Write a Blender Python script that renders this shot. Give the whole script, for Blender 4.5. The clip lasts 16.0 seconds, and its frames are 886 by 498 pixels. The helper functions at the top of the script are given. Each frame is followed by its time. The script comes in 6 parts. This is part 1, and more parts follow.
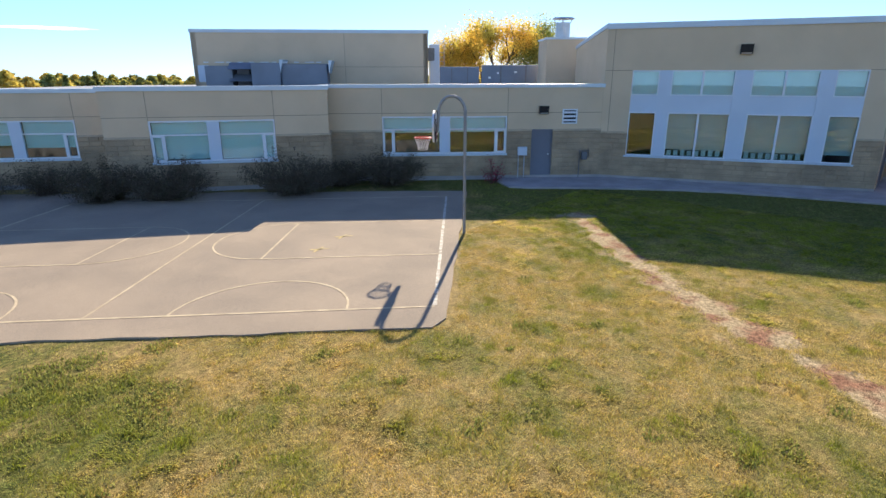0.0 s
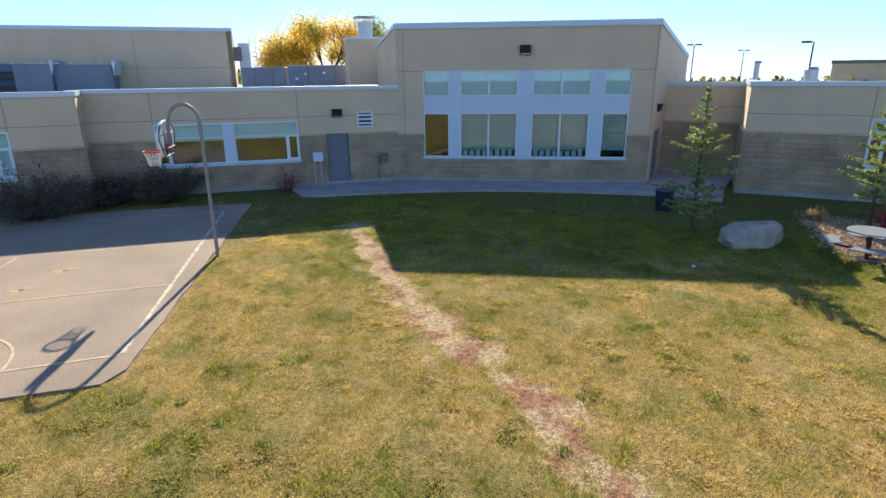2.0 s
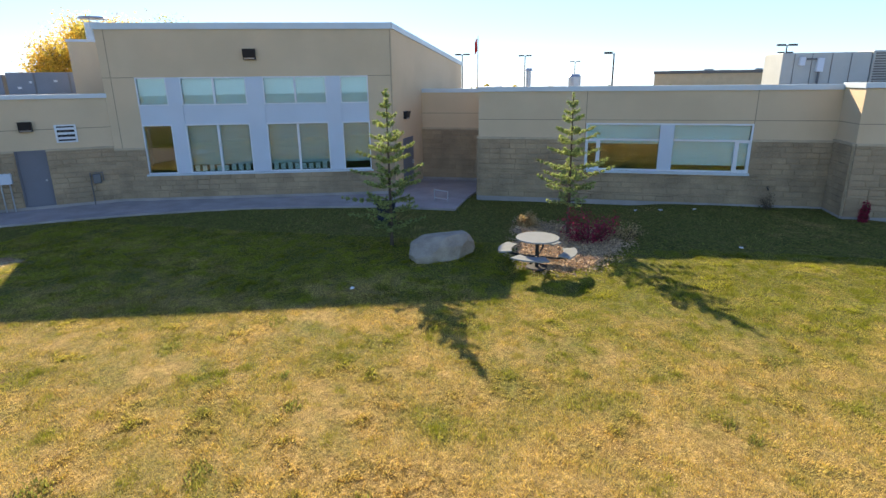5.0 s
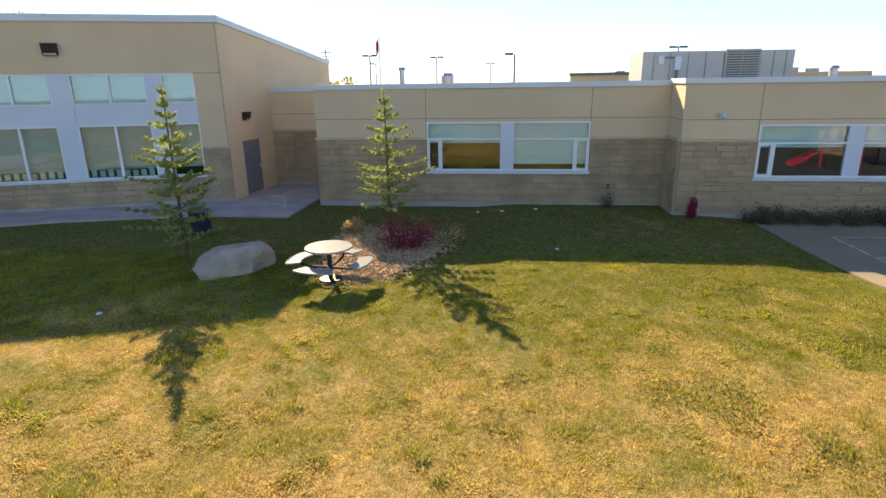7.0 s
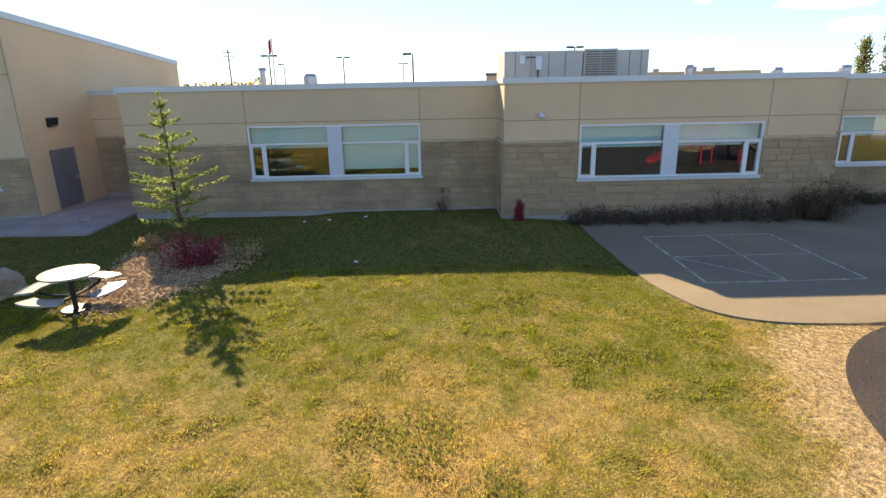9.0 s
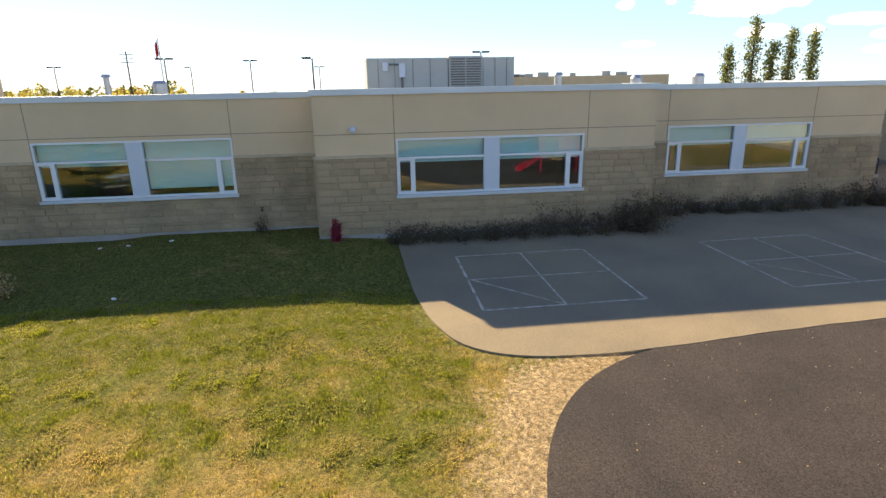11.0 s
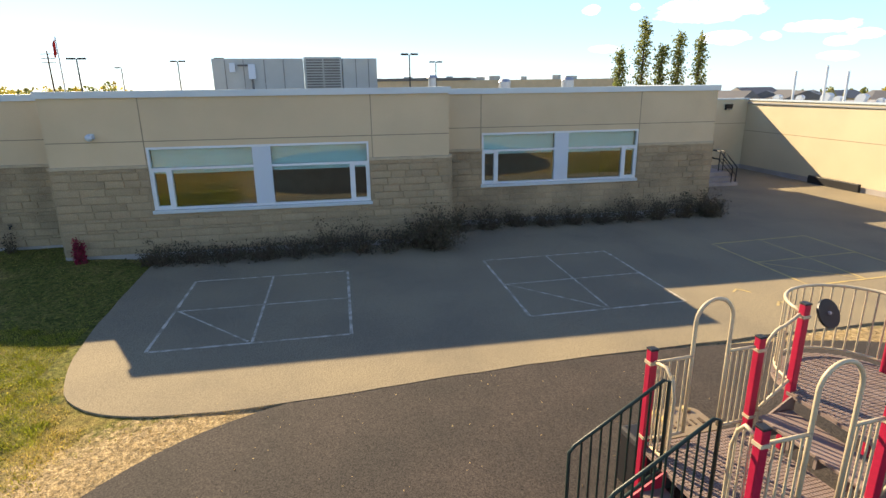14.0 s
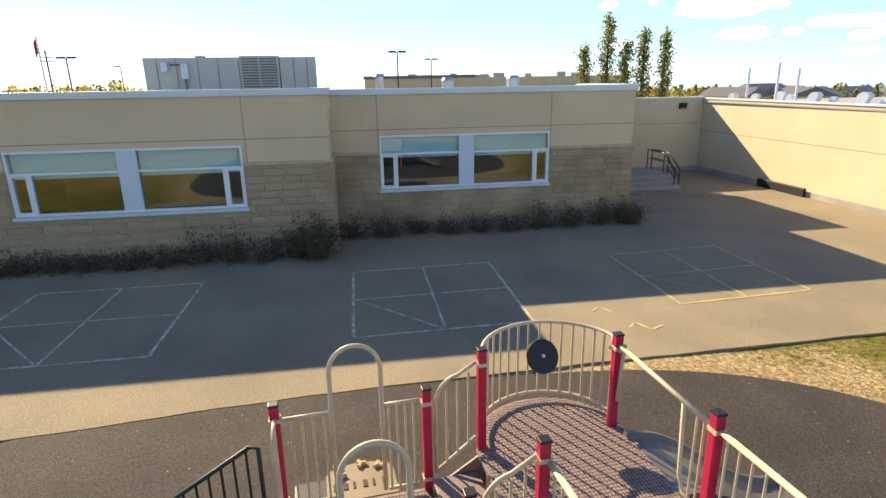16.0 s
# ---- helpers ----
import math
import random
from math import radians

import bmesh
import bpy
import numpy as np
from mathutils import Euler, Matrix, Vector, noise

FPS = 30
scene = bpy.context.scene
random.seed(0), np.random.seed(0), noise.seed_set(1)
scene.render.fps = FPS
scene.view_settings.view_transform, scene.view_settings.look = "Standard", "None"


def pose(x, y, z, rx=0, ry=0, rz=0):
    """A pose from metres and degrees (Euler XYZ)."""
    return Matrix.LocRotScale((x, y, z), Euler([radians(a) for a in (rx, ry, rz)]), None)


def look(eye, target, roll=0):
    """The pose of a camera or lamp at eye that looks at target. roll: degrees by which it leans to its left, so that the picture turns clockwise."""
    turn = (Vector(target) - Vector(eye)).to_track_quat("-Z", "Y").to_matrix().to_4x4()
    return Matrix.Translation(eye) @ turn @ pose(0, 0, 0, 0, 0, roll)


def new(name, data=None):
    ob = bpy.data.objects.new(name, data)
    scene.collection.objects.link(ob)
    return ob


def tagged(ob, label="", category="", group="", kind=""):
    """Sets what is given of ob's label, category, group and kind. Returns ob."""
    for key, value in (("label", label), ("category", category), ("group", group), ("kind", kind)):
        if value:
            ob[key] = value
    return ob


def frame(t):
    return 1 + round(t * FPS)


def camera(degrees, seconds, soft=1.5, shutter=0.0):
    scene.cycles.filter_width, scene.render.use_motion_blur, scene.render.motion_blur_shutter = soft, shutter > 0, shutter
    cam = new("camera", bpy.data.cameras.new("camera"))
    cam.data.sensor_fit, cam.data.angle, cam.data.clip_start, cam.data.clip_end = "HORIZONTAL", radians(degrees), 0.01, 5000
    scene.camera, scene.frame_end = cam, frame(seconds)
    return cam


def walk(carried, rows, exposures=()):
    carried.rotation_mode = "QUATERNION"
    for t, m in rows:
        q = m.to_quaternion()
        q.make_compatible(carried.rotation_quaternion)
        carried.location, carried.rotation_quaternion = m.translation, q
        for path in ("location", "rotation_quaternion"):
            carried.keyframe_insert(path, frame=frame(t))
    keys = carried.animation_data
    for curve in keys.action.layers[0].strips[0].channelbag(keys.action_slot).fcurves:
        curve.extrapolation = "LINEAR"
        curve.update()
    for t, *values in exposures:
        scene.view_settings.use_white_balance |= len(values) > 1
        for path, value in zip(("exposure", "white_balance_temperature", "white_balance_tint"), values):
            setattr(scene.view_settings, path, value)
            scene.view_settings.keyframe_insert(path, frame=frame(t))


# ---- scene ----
cam = camera(76.6, 16.0)
PATH = [
    (0, (-0.64, 2.623, 4.499), (0.864, 3.798, 3.901), -0.1),
    (0.5, (0.077, 2.152, 4.522), (1.653, 3.227, 3.924), -0.3),
    (1, (0.738, 1.612, 4.596), (2.367, 2.603, 3.993), -0.3),
    (1.5, (1.352, 1.073, 4.611), (3.028, 1.983, 4.008), -0.4),
    (2, (2.004, 0.482, 4.639), (3.729, 1.292, 4.031), -0.5),
    (2.5, (2.6, -0.139, 4.684), (4.37, 0.567, 4.075), -0.7),
    (3, (3.254, -0.885, 4.647), (5.057, -0.266, 4.044), -0.7),
    (3.5, (3.884, -1.667, 4.562), (5.713, -1.114, 3.971), -0.6),
    (4, (4.408, -2.44, 4.495), (6.254, -1.938, 3.912), -0.6),
    (6.5, (6.706, -6.517, 4.264), (8.601, -6.236, 3.69), -0.7),
    (7, (7.076, -7.211, 4.191), (8.981, -7.003, 3.62), -0.8),
    (7.5, (7.421, -8.013, 4.153), (9.332, -7.86, 3.582), -0.9),
    (8, (7.662, -8.759, 4.172), (9.576, -8.659, 3.598), -0.9),
    (8.5, (7.956, -9.637, 4.152), (9.871, -9.59, 3.579), -1.0),
    (9, (8.233, -10.494, 4.154), (10.149, -10.517, 3.58), -1.1),
    (9.5, (8.48, -11.408, 4.171), (10.394, -11.496, 3.601), -1.1),
    (10, (8.686, -12.297, 4.215), (10.599, -12.444, 3.65), -1.2),
    (12.5, (9.509, -16.807, 4.443), (11.4, -17.119, 3.873), -0.7),
    (13, (9.586, -17.734, 4.345), (11.478, -18.06, 3.784), -0.8),
    (13.5, (9.725, -18.597, 4.324), (11.614, -18.938, 3.759), -0.8),
    (14, (9.861, -19.492, 4.255), (11.75, -19.833, 3.693), -0.7),
    (14.5, (9.925, -20.342, 4.239), (11.815, -20.677, 3.677), -0.6),
    (15, (9.982, -21.209, 4.266), (11.873, -21.533, 3.703), -0.6),
    (15.5, (10.033, -22.091, 4.294), (11.926, -22.401, 3.726), -0.6),
    (16, (10.124, -23.075, 4.299), (12.019, -23.363, 3.728), -0.9),
]
walk(cam, [(t, look(eye, target, roll)) for t, eye, target, roll in PATH],
     [(0, 1.05, 5700, 15), (3.5, 1.13, 5750, 14), (7, 1.4, 7300, 18), (10, 1.3, 7100, 17), (12.5, 1.24, 7200, 15), (16, 1.26, 7000, 13)])

# ---- light ----
SUN_AZ, SUN_EL = radians(28.7), radians(28.8)
world = bpy.data.worlds.new("sky")
scene.world = world
world.use_nodes = True
wn, wl = world.node_tree.nodes, world.node_tree.links
bg = wn["Background"]
sky = wn.new("ShaderNodeTexSky")
sky.sky_type, sky.sun_disc = "NISHITA", False
sky.sun_elevation, sky.sun_rotation = SUN_EL, radians(90) - SUN_AZ
sky.air_density, sky.dust_density, sky.ozone_density = 0.75, 0.15, 3.0
geo = wn.new("ShaderNodeTexCoord")
# fair-weather clouds low over the horizon: bearing, height, half width, half height (degrees), density
CLOUDS = ((-34.3, 5.9, 5.0, 1.1, 1.0), (-35.4, 3.6, 2.3, 0.65, 0.9), (-42.8, 4.2, 2.8, 0.5, 0.9), (-39.2, 3.6, 0.8, 0.45, 0.7), (-44.2, 3.0, 1.3, 0.4, 0.8),
          (-44.0, 1.9, 1.6, 0.4, 0.8), (-24.3, 6.4, 0.85, 0.46, 0.9), (-28.1, 6.5, 0.4, 0.3, 0.8), (-45.7, 3.5, 1.2, 0.45, 0.8), (-25.8, 3.0, 1.5, 0.35, 0.5), (71.8, 3.5, 3.8, 0.12, 0.9))


def sky_math(op, a, b, c=None, clamp=False):
    x = wn.new("ShaderNodeMath")
    x.operation, x.use_clamp = op, clamp
    for k, v in enumerate((a, b, c)):
        if v is None:
            continue
        if isinstance(v, (int, float)):
            x.inputs[k].default_value = v
        else:
            wl.new(v, x.inputs[k])
    return x.outputs[0]


def sky_dot(v):
    x = wn.new("ShaderNodeVectorMath")
    x.operation = "DOT_PRODUCT"
    x.inputs[1].default_value = v
    wl.new(geo.outputs["Generated"], x.inputs[0])
    return x.outputs["Value"]


cn = wn.new("ShaderNodeTexNoise")
cn.inputs["Scale"].default_value, cn.inputs["Detail"].default_value, cn.inputs["Roughness"].default_value = 26.0, 6, 0.6
mp = wn.new("ShaderNodeMapping")
mp.inputs["Scale"].default_value = (1.0, 1.0, 2.6)
wl.new(geo.outputs["Generated"], mp.inputs["Vector"])
wl.new(mp.outputs[0], cn.inputs["Vector"])
ragged_edge = sky_math("MULTIPLY_ADD", cn.outputs["Fac"], 2.6, -1.3)
cover = None
for az, el, w, h, dens in CLOUDS:
    a, e = radians(az), radians(el)
    u = sky_math("DIVIDE", sky_dot((-math.sin(a), math.cos(a), 0)), radians(w))
    v = sky_math("DIVIDE", sky_dot((-math.cos(a) * math.sin(e), -math.sin(a) * math.sin(e), math.cos(e))), radians(h))
    r2 = sky_math("ADD", sky_math("MULTIPLY", u, u), sky_math("MULTIPLY", v, v))
    body = sky_math("MULTIPLY_ADD", sky_math("ADD", sky_math("SUBTRACT", 1.0, r2), ragged_edge), 1.3, 0.0, True)
    front = sky_math("GREATER_THAN", sky_dot((math.cos(a), math.sin(a), 0)), 0.5)
    one = sky_math("MULTIPLY", sky_math("MULTIPLY", body, front), dens)
    cover = one if cover is None else sky_math("MAXIMUM", cover, one)
cm = wn.new("ShaderNodeMixRGB")
cm.inputs[2].default_value = (12, 12, 12.4, 1)
wl.new(cover, cm.inputs[0])
hue = wn.new("ShaderNodeHueSaturation")
hue.inputs["Saturation"].default_value = 1.25
wl.new(sky.outputs[0], hue.inputs["Color"])
haze = wn.new("ShaderNodeMixRGB")
low = wn.new("ShaderNodeSeparateXYZ")
wl.new(geo.outputs["Generated"], low.inputs[0])
fade = wn.new("ShaderNodeMapRange")
fade.interpolation_type = "SMOOTHSTEP"
fade.inputs[1].default_value, fade.inputs[2].default_value = 0.22, 0.72
fade.inputs[3].default_value, fade.inputs[4].default_value = 0.0, 1.0
wl.new(low.outputs[2], fade.inputs[0])
haze.inputs[0].default_value = 0.7
haze.inputs[2].default_value = (2.75, 4.2, 5.6, 1)
wl.new(hue.outputs[0], haze.inputs[1])
zen = wn.new("ShaderNodeMixRGB")
zen.inputs[2].default_value = (0.45, 0.85, 2.2, 1)
wl.new(fade.outputs[0], zen.inputs[0])
wl.new(haze.outputs[0], zen.inputs[1])
wl.new(zen.outputs[0], cm.inputs[1])
wl.new(cm.outputs[0], bg.inputs[0])
bg.inputs[1].default_value = 0.106

sun = new("sun", bpy.data.lights.new("sun", "SUN"))
sun.data.energy, sun.data.angle, sun.data.color = 5.0, radians(0.53), (1.0, 0.84, 0.57)
sun.matrix_world = look((0, 0, 0), (-math.cos(SUN_AZ) * math.cos(SUN_EL), -math.sin(SUN_AZ) * math.cos(SUN_EL), -math.sin(SUN_EL)))


# ---- materials ----
def mat(name, color, rough=0.8, metal=0.0, second=None, scale=4.0, amount=0.5, fine=60.0, bump=0.15, spec=0.4, island=0.0, objrand=0.0, dist=0.01, stretch=(1, 1, 1), vary=0.085):
    """Two scales of colour variation and a fine relief on a principled surface."""
    m = bpy.data.materials.new(name)
    m.use_nodes = True
    n, l = m.node_tree.nodes, m.node_tree.links
    b = n["Principled BSDF"]
    b.inputs["Roughness"].default_value, b.inputs["Metallic"].default_value = rough, metal
    b.inputs["Specular IOR Level"].default_value = spec
    tc = n.new("ShaderNodeTexCoord")
    mp = n.new("ShaderNodeMapping")
    mp.inputs["Scale"].default_value = stretch
    l.new(tc.outputs["Object"], mp.inputs[0])
    a = n.new("ShaderNodeTexNoise")
    a.inputs["Scale"].default_value, a.inputs["Detail"].default_value = scale, 5
    f = n.new("ShaderNodeTexNoise")
    f.inputs["Scale"].default_value, f.inputs["Detail"].default_value = fine, 3
    l.new(mp.outputs[0], a.inputs[0])
    l.new(mp.outputs[0], f.inputs[0])
    second = second or tuple(c * 0.72 for c in color)
    ramp = n.new("ShaderNodeMapRange")
    ramp.inputs[1].default_value, ramp.inputs[2].default_value = 0.38, 0.64
    l.new(a.outputs["Fac"], ramp.inputs[0])
    sc = n.new("ShaderNodeMath")
    sc.operation = "MULTIPLY"
    sc.inputs[1].default_value = amount
    l.new(ramp.outputs[0], sc.inputs[0])
    mix = n.new("ShaderNodeMixRGB")
    mix.inputs[1].default_value, mix.inputs[2].default_value = (*color, 1), (*second, 1)
    l.new(sc.outputs[0], mix.inputs[0])
    hsv = n.new("ShaderNodeHueSaturation")
    mr = n.new("ShaderNodeMapRange")
    mr.inputs[3].default_value, mr.inputs[4].default_value = 1 - vary * 1.6, 1 + vary * 1.6
    mr.inputs[1].default_value, mr.inputs[2].default_value = 0.2, 0.8
    l.new(f.outputs["Fac"], mr.inputs[0])
    last = mr.outputs[0]
    for k, on in (("ShaderNodeNewGeometry", island), ("ShaderNodeObjectInfo", objrand)):
        if on:
            g = n.new(k)
            r = n.new("ShaderNodeMapRange")
            r.inputs[3].default_value, r.inputs[4].default_value = 1 - on, 1 + on
            l.new(g.outputs["Random Per Island" if island and k == "ShaderNodeNewGeometry" else "Random"], r.inputs[0])
            mu = n.new("ShaderNodeMath")
            mu.operation = "MULTIPLY"
            l.new(last, mu.inputs[0])
            l.new(r.outputs[0], mu.inputs[1])
            last = mu.outputs[0]
    l.new(last, hsv.inputs["Value"])
    l.new(mix.outputs[0], hsv.inputs["Color"])
    l.new(hsv.outputs[0], b.inputs["Base Color"])
    if bump:
        bp = n.new("ShaderNodeBump")
        bp.inputs["Strength"].default_value, bp.inputs["Distance"].default_value = bump, dist
        l.new(f.outputs["Fac"], bp.inputs["Height"])
        l.new(bp.outputs[0], b.inputs["Normal"])
    return m


def glass_mat(name, gloss, tint=(0.84, 0.96, 0.97)):
    m = bpy.data.materials.new(name)
    m.use_nodes = True
    n, l = m.node_tree.nodes, m.node_tree.links
    n.remove(n["Principled BSDF"])
    t, g, mx = n.new("ShaderNodeBsdfTransparent"), n.new("ShaderNodeBsdfGlossy"), n.new("ShaderNodeMixShader")
    t.inputs[0].default_value = (*tint, 1)
    g.inputs["Roughness"].default_value = 0.015
    fr = n.new("ShaderNodeFresnel")
    fr.inputs[0].default_value = 1.5
    ad = n.new("ShaderNodeMath")
    ad.operation = "ADD"
    ad.inputs[1].default_value = gloss
    l.new(fr.outputs[0], ad.inputs[0])
    l.new(ad.outputs[0], mx.inputs[0])
    l.new(t.outputs[0], mx.inputs[1])
    l.new(g.outputs[0], mx.inputs[2])
    l.new(mx.outputs[0], n["Material Output"].inputs[0])
    return m


M = dict(
    stucco=mat("tan_stucco", (0.645, 0.505, 0.33), 0.9, second=(0.565, 0.445, 0.29), scale=0.7, amount=0.7, fine=140, bump=0.25),
    stucco_end=mat("cream_stucco", (0.62, 0.53, 0.36), 0.9, second=(0.55, 0.46, 0.31), scale=0.6, amount=0.6, fine=140, bump=0.25),
    joint=mat("dark_joint", (0.33, 0.26, 0.18), 0.9),
    mortar=mat("mortar", (0.38, 0.29, 0.185), 0.95, fine=90, bump=0.4),
    stone=mat("sandstone", (0.43, 0.318, 0.195), 0.92, second=(0.27, 0.205, 0.13), scale=1.1, amount=0.85, fine=30, bump=0.6, island=0.09, objrand=0.09, dist=0.02, vary=0.13),
    cap=mat("stone_cap", (0.52, 0.42, 0.285), 0.9, fine=60, bump=0.4),
    concrete=mat("concrete", (0.38, 0.345, 0.325), 0.9, second=(0.26, 0.245, 0.23), scale=1.2, amount=0.7, fine=80, bump=0.3),
    coping=mat("pale_metal_coping", (0.55, 0.62, 0.66), 0.45, 0.2, scale=1.0, amount=0.2, bump=0.02, vary=0.03),
    white=mat("white_frame", (0.72, 0.76, 0.78), 0.5, scale=1.5, amount=0.2, bump=0.03, vary=0.03),
    panel=mat("white_panel", (0.56, 0.63, 0.70), 0.45, scale=1.0, amount=0.15, bump=0.02, vary=0.03),
    blind=mat("pale_blind_sky_tone", (0.70, 0.86, 0.87), 0.8, second=(0.56, 0.71, 0.72), scale=1.2, amount=0.6, bump=0.05, stretch=(1, 1, 6)),
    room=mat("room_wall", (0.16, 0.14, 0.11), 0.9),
    roof=mat("roof_gravel", (0.36, 0.36, 0.36), 0.95, scale=0.6, amount=0.5, fine=30, bump=0.4),
    hvac=mat("grey_sheet_metal", (0.42, 0.44, 0.42), 0.55, 0.3, scale=0.8, amount=0.4, bump=0.05),
    hvacdark=mat("louvre_metal", (0.17, 0.17, 0.17), 0.6, 0.2),
    steel=mat("weathered_steel", (0.27, 0.27, 0.27), 0.5, 0.5, scale=4, amount=0.5, bump=0.03),
    galv=mat("galvanised_steel", (0.5, 0.51, 0.52), 0.4, 0.7, scale=3, amount=0.4, bump=0.03),
    door=mat("grey_blue_door", (0.17, 0.175, 0.2), 0.5, scale=1.2, amount=0.3, bump=0.03),
    dark=mat("dark_metal", (0.025, 0.025, 0.028), 0.5, 0.2),
    asphalt=mat("court_asphalt", (0.276, 0.228, 0.144), 0.95, second=(0.206, 0.173, 0.117), scale=0.5, amount=0.8, fine=60, bump=0.6, vary=0.34),
    court=mat("pale_court_asphalt", (0.335, 0.262, 0.178), 0.95, second=(0.25, 0.2, 0.142), scale=0.5, amount=0.8, fine=60, bump=0.6, vary=0.34),
    bluegrey=mat("blue_grey_sheet_metal", (0.2, 0.225, 0.265), 0.5, 0.3, scale=0.8, amount=0.5, bump=0.05),
    rubber=mat("dark_asphalt", (0.05, 0.04, 0.034), 0.9, second=(0.031, 0.027, 0.024), scale=0.8, amount=0.8, fine=52, bump=0.9, vary=0.62),
    line=mat("worn_line_paint", (0.62, 0.56, 0.44), 0.85, second=(0.30, 0.255, 0.18), scale=5.5, amount=1.0, fine=70, bump=0.2, vary=0.2),
    cline=mat("faded_court_paint", (0.6, 0.48, 0.29), 0.85, second=(0.4, 0.31, 0.19), scale=3.0, amount=0.9, fine=70, bump=0.2),
    yline=mat("worn_yellow_paint", (0.6, 0.45, 0.16), 0.85, second=(0.4, 0.31, 0.16), scale=3.5, amount=0.9, fine=70, bump=0.2),
    rock=mat("boulder", (0.42, 0.36, 0.27), 0.9, second=(0.3, 0.255, 0.195), scale=2.5, amount=0.9, fine=25, bump=0.8, dist=0.03),
    mulch=mat("wood_mulch", (0.34, 0.245, 0.155), 0.95, second=(0.2, 0.14, 0.09), scale=6, amount=0.9, fine=40, bump=0.8, dist=0.03),
    chip=mat("wood_chip", (0.60, 0.43, 0.24), 0.95, second=(0.42, 0.29, 0.17), scale=8, amount=0.8, island=0.35),
    table=mat("plastic_coated_top", (0.30, 0.32, 0.31), 0.24, scale=4, amount=0.25, bump=0.08),
    red=mat("red_powder_coat", (0.44, 0.012, 0.05), 0.4, second=(0.33, 0.01, 0.04), scale=5, amount=0.6, bump=0.03, spec=0.5),
    beige=mat("beige_powder_coat", (0.55, 0.46, 0.31), 0.42, second=(0.45, 0.37, 0.25), scale=6, amount=0.5, bump=0.03),
    green=mat("dark_green_coat", (0.012, 0.03, 0.024), 0.45, scale=5, amount=0.4, bump=0.02),
    deck=mat("coated_deck", (0.25, 0.19, 0.165), 0.6, second=(0.18, 0.135, 0.12), scale=5, amount=0.6, bump=0.1),
    tanplastic=mat("tan_plastic", (0.25, 0.195, 0.125), 0.5, scale=4, amount=0.4, bump=0.05),
    bark=mat("bark", (0.11, 0.08, 0.055), 0.95, fine=30, bump=0.7, dist=0.02),
    needles=mat("spruce_needles", (0.34, 0.40, 0.13), 0.75, second=(0.2, 0.26, 0.09), scale=1.5, amount=0.7, island=0.4, bump=0),
    leaf_y=mat("yellow_leaves", (0.82, 0.56, 0.08), 0.7, second=(0.56, 0.52, 0.12), scale=0.35, amount=0.9, island=0.35, bump=0),
    leaf_g=mat("green_leaves", (0.30, 0.34, 0.09), 0.7, second=(0.52, 0.46, 0.09), scale=0.5, amount=0.6, island=0.35, bump=0),
    poplar=mat("poplar_leaves", (0.17, 0.21, 0.075), 0.7, second=(0.28, 0.28, 0.085), scale=0.5, amount=0.6, island=0.35, bump=0),
    woods_y=mat("autumn_woods", (0.66, 0.5, 0.1), 0.8, second=(0.36, 0.35, 0.08), scale=0.05, amount=0.9, island=0.4, bump=0),
    woods_g=mat("green_woods", (0.2, 0.25, 0.075), 0.8, second=(0.36, 0.33, 0.09), scale=0.05, amount=0.8, island=0.4, bump=0),
    shrub=mat("dark_shrub", (0.13, 0.097, 0.064), 0.85, second=(0.075, 0.078, 0.04), scale=3, amount=0.8, island=0.4, bump=0),
    redleaf=mat("red_shrub", (0.36, 0.03, 0.07), 0.7, second=(0.17, 0.02, 0.04), scale=4, amount=0.8, island=0.4, bump=0),
    net=mat("white_net", (0.75, 0.72, 0.68), 0.8, bump=0),
    rim=mat("red_rim", (0.6, 0.03, 0.015), 0.45, bump=0.02),
    board=mat("white_board", (0.7, 0.72, 0.74), 0.4, bump=0.02),
    black=mat("black_plastic", (0.012, 0.012, 0.014), 0.45),
    bin=mat("dark_blue_bin", (0.015, 0.02, 0.045), 0.45),
    straw=mat("straw", (0.48, 0.35, 0.16), 0.9, island=0.3, bump=0),
    ytan=mat("sunlit_yellow_panel", (0.6, 0.42, 0.16), 0.8, bump=0.05),
    glass=glass_mat("window_glass", 0.06),
    redpaint=mat("faded_red_paint", (0.3, 0.03, 0.035), 0.7),
    slide=mat("grey_moulded_plastic", (0.13, 0.115, 0.1), 0.45, scale=3, amount=0.5, bump=0.04),
    slat_blind=mat("grey_slat_blind", (0.48, 0.54, 0.53), 0.7, second=(0.37, 0.42, 0.41), scale=1.5, amount=0.7, bump=0.05, stretch=(1, 1, 9)),
    paper=mat("paper", (0.75, 0.74, 0.7), 0.8, bump=0),
)


def let_light_through(m, share):
    """Thin leaves: part of the light goes through."""
    n, l = m.node_tree.nodes, m.node_tree.links
    b = n["Principled BSDF"]
    tr, mx = n.new("ShaderNodeBsdfTranslucent"), n.new("ShaderNodeMixShader")
    mx.inputs[0].default_value = share
    l.new(b.inputs["Base Color"].links[0].from_socket, tr.inputs[0])
    l.new(b.outputs[0], mx.inputs[1])
    l.new(tr.outputs[0], mx.inputs[2])
    l.new(mx.outputs[0], n["Material Output"].inputs[0])


for key, share in (("leaf_y", 0.65), ("leaf_g", 0.6), ("poplar", 0.5), ("needles", 0.45), ("woods_y", 0.4), ("woods_g", 0.4), ("redleaf", 0.4), ("shrub", 0.3), ("straw", 0.3)):
    let_light_through(M[key], share)


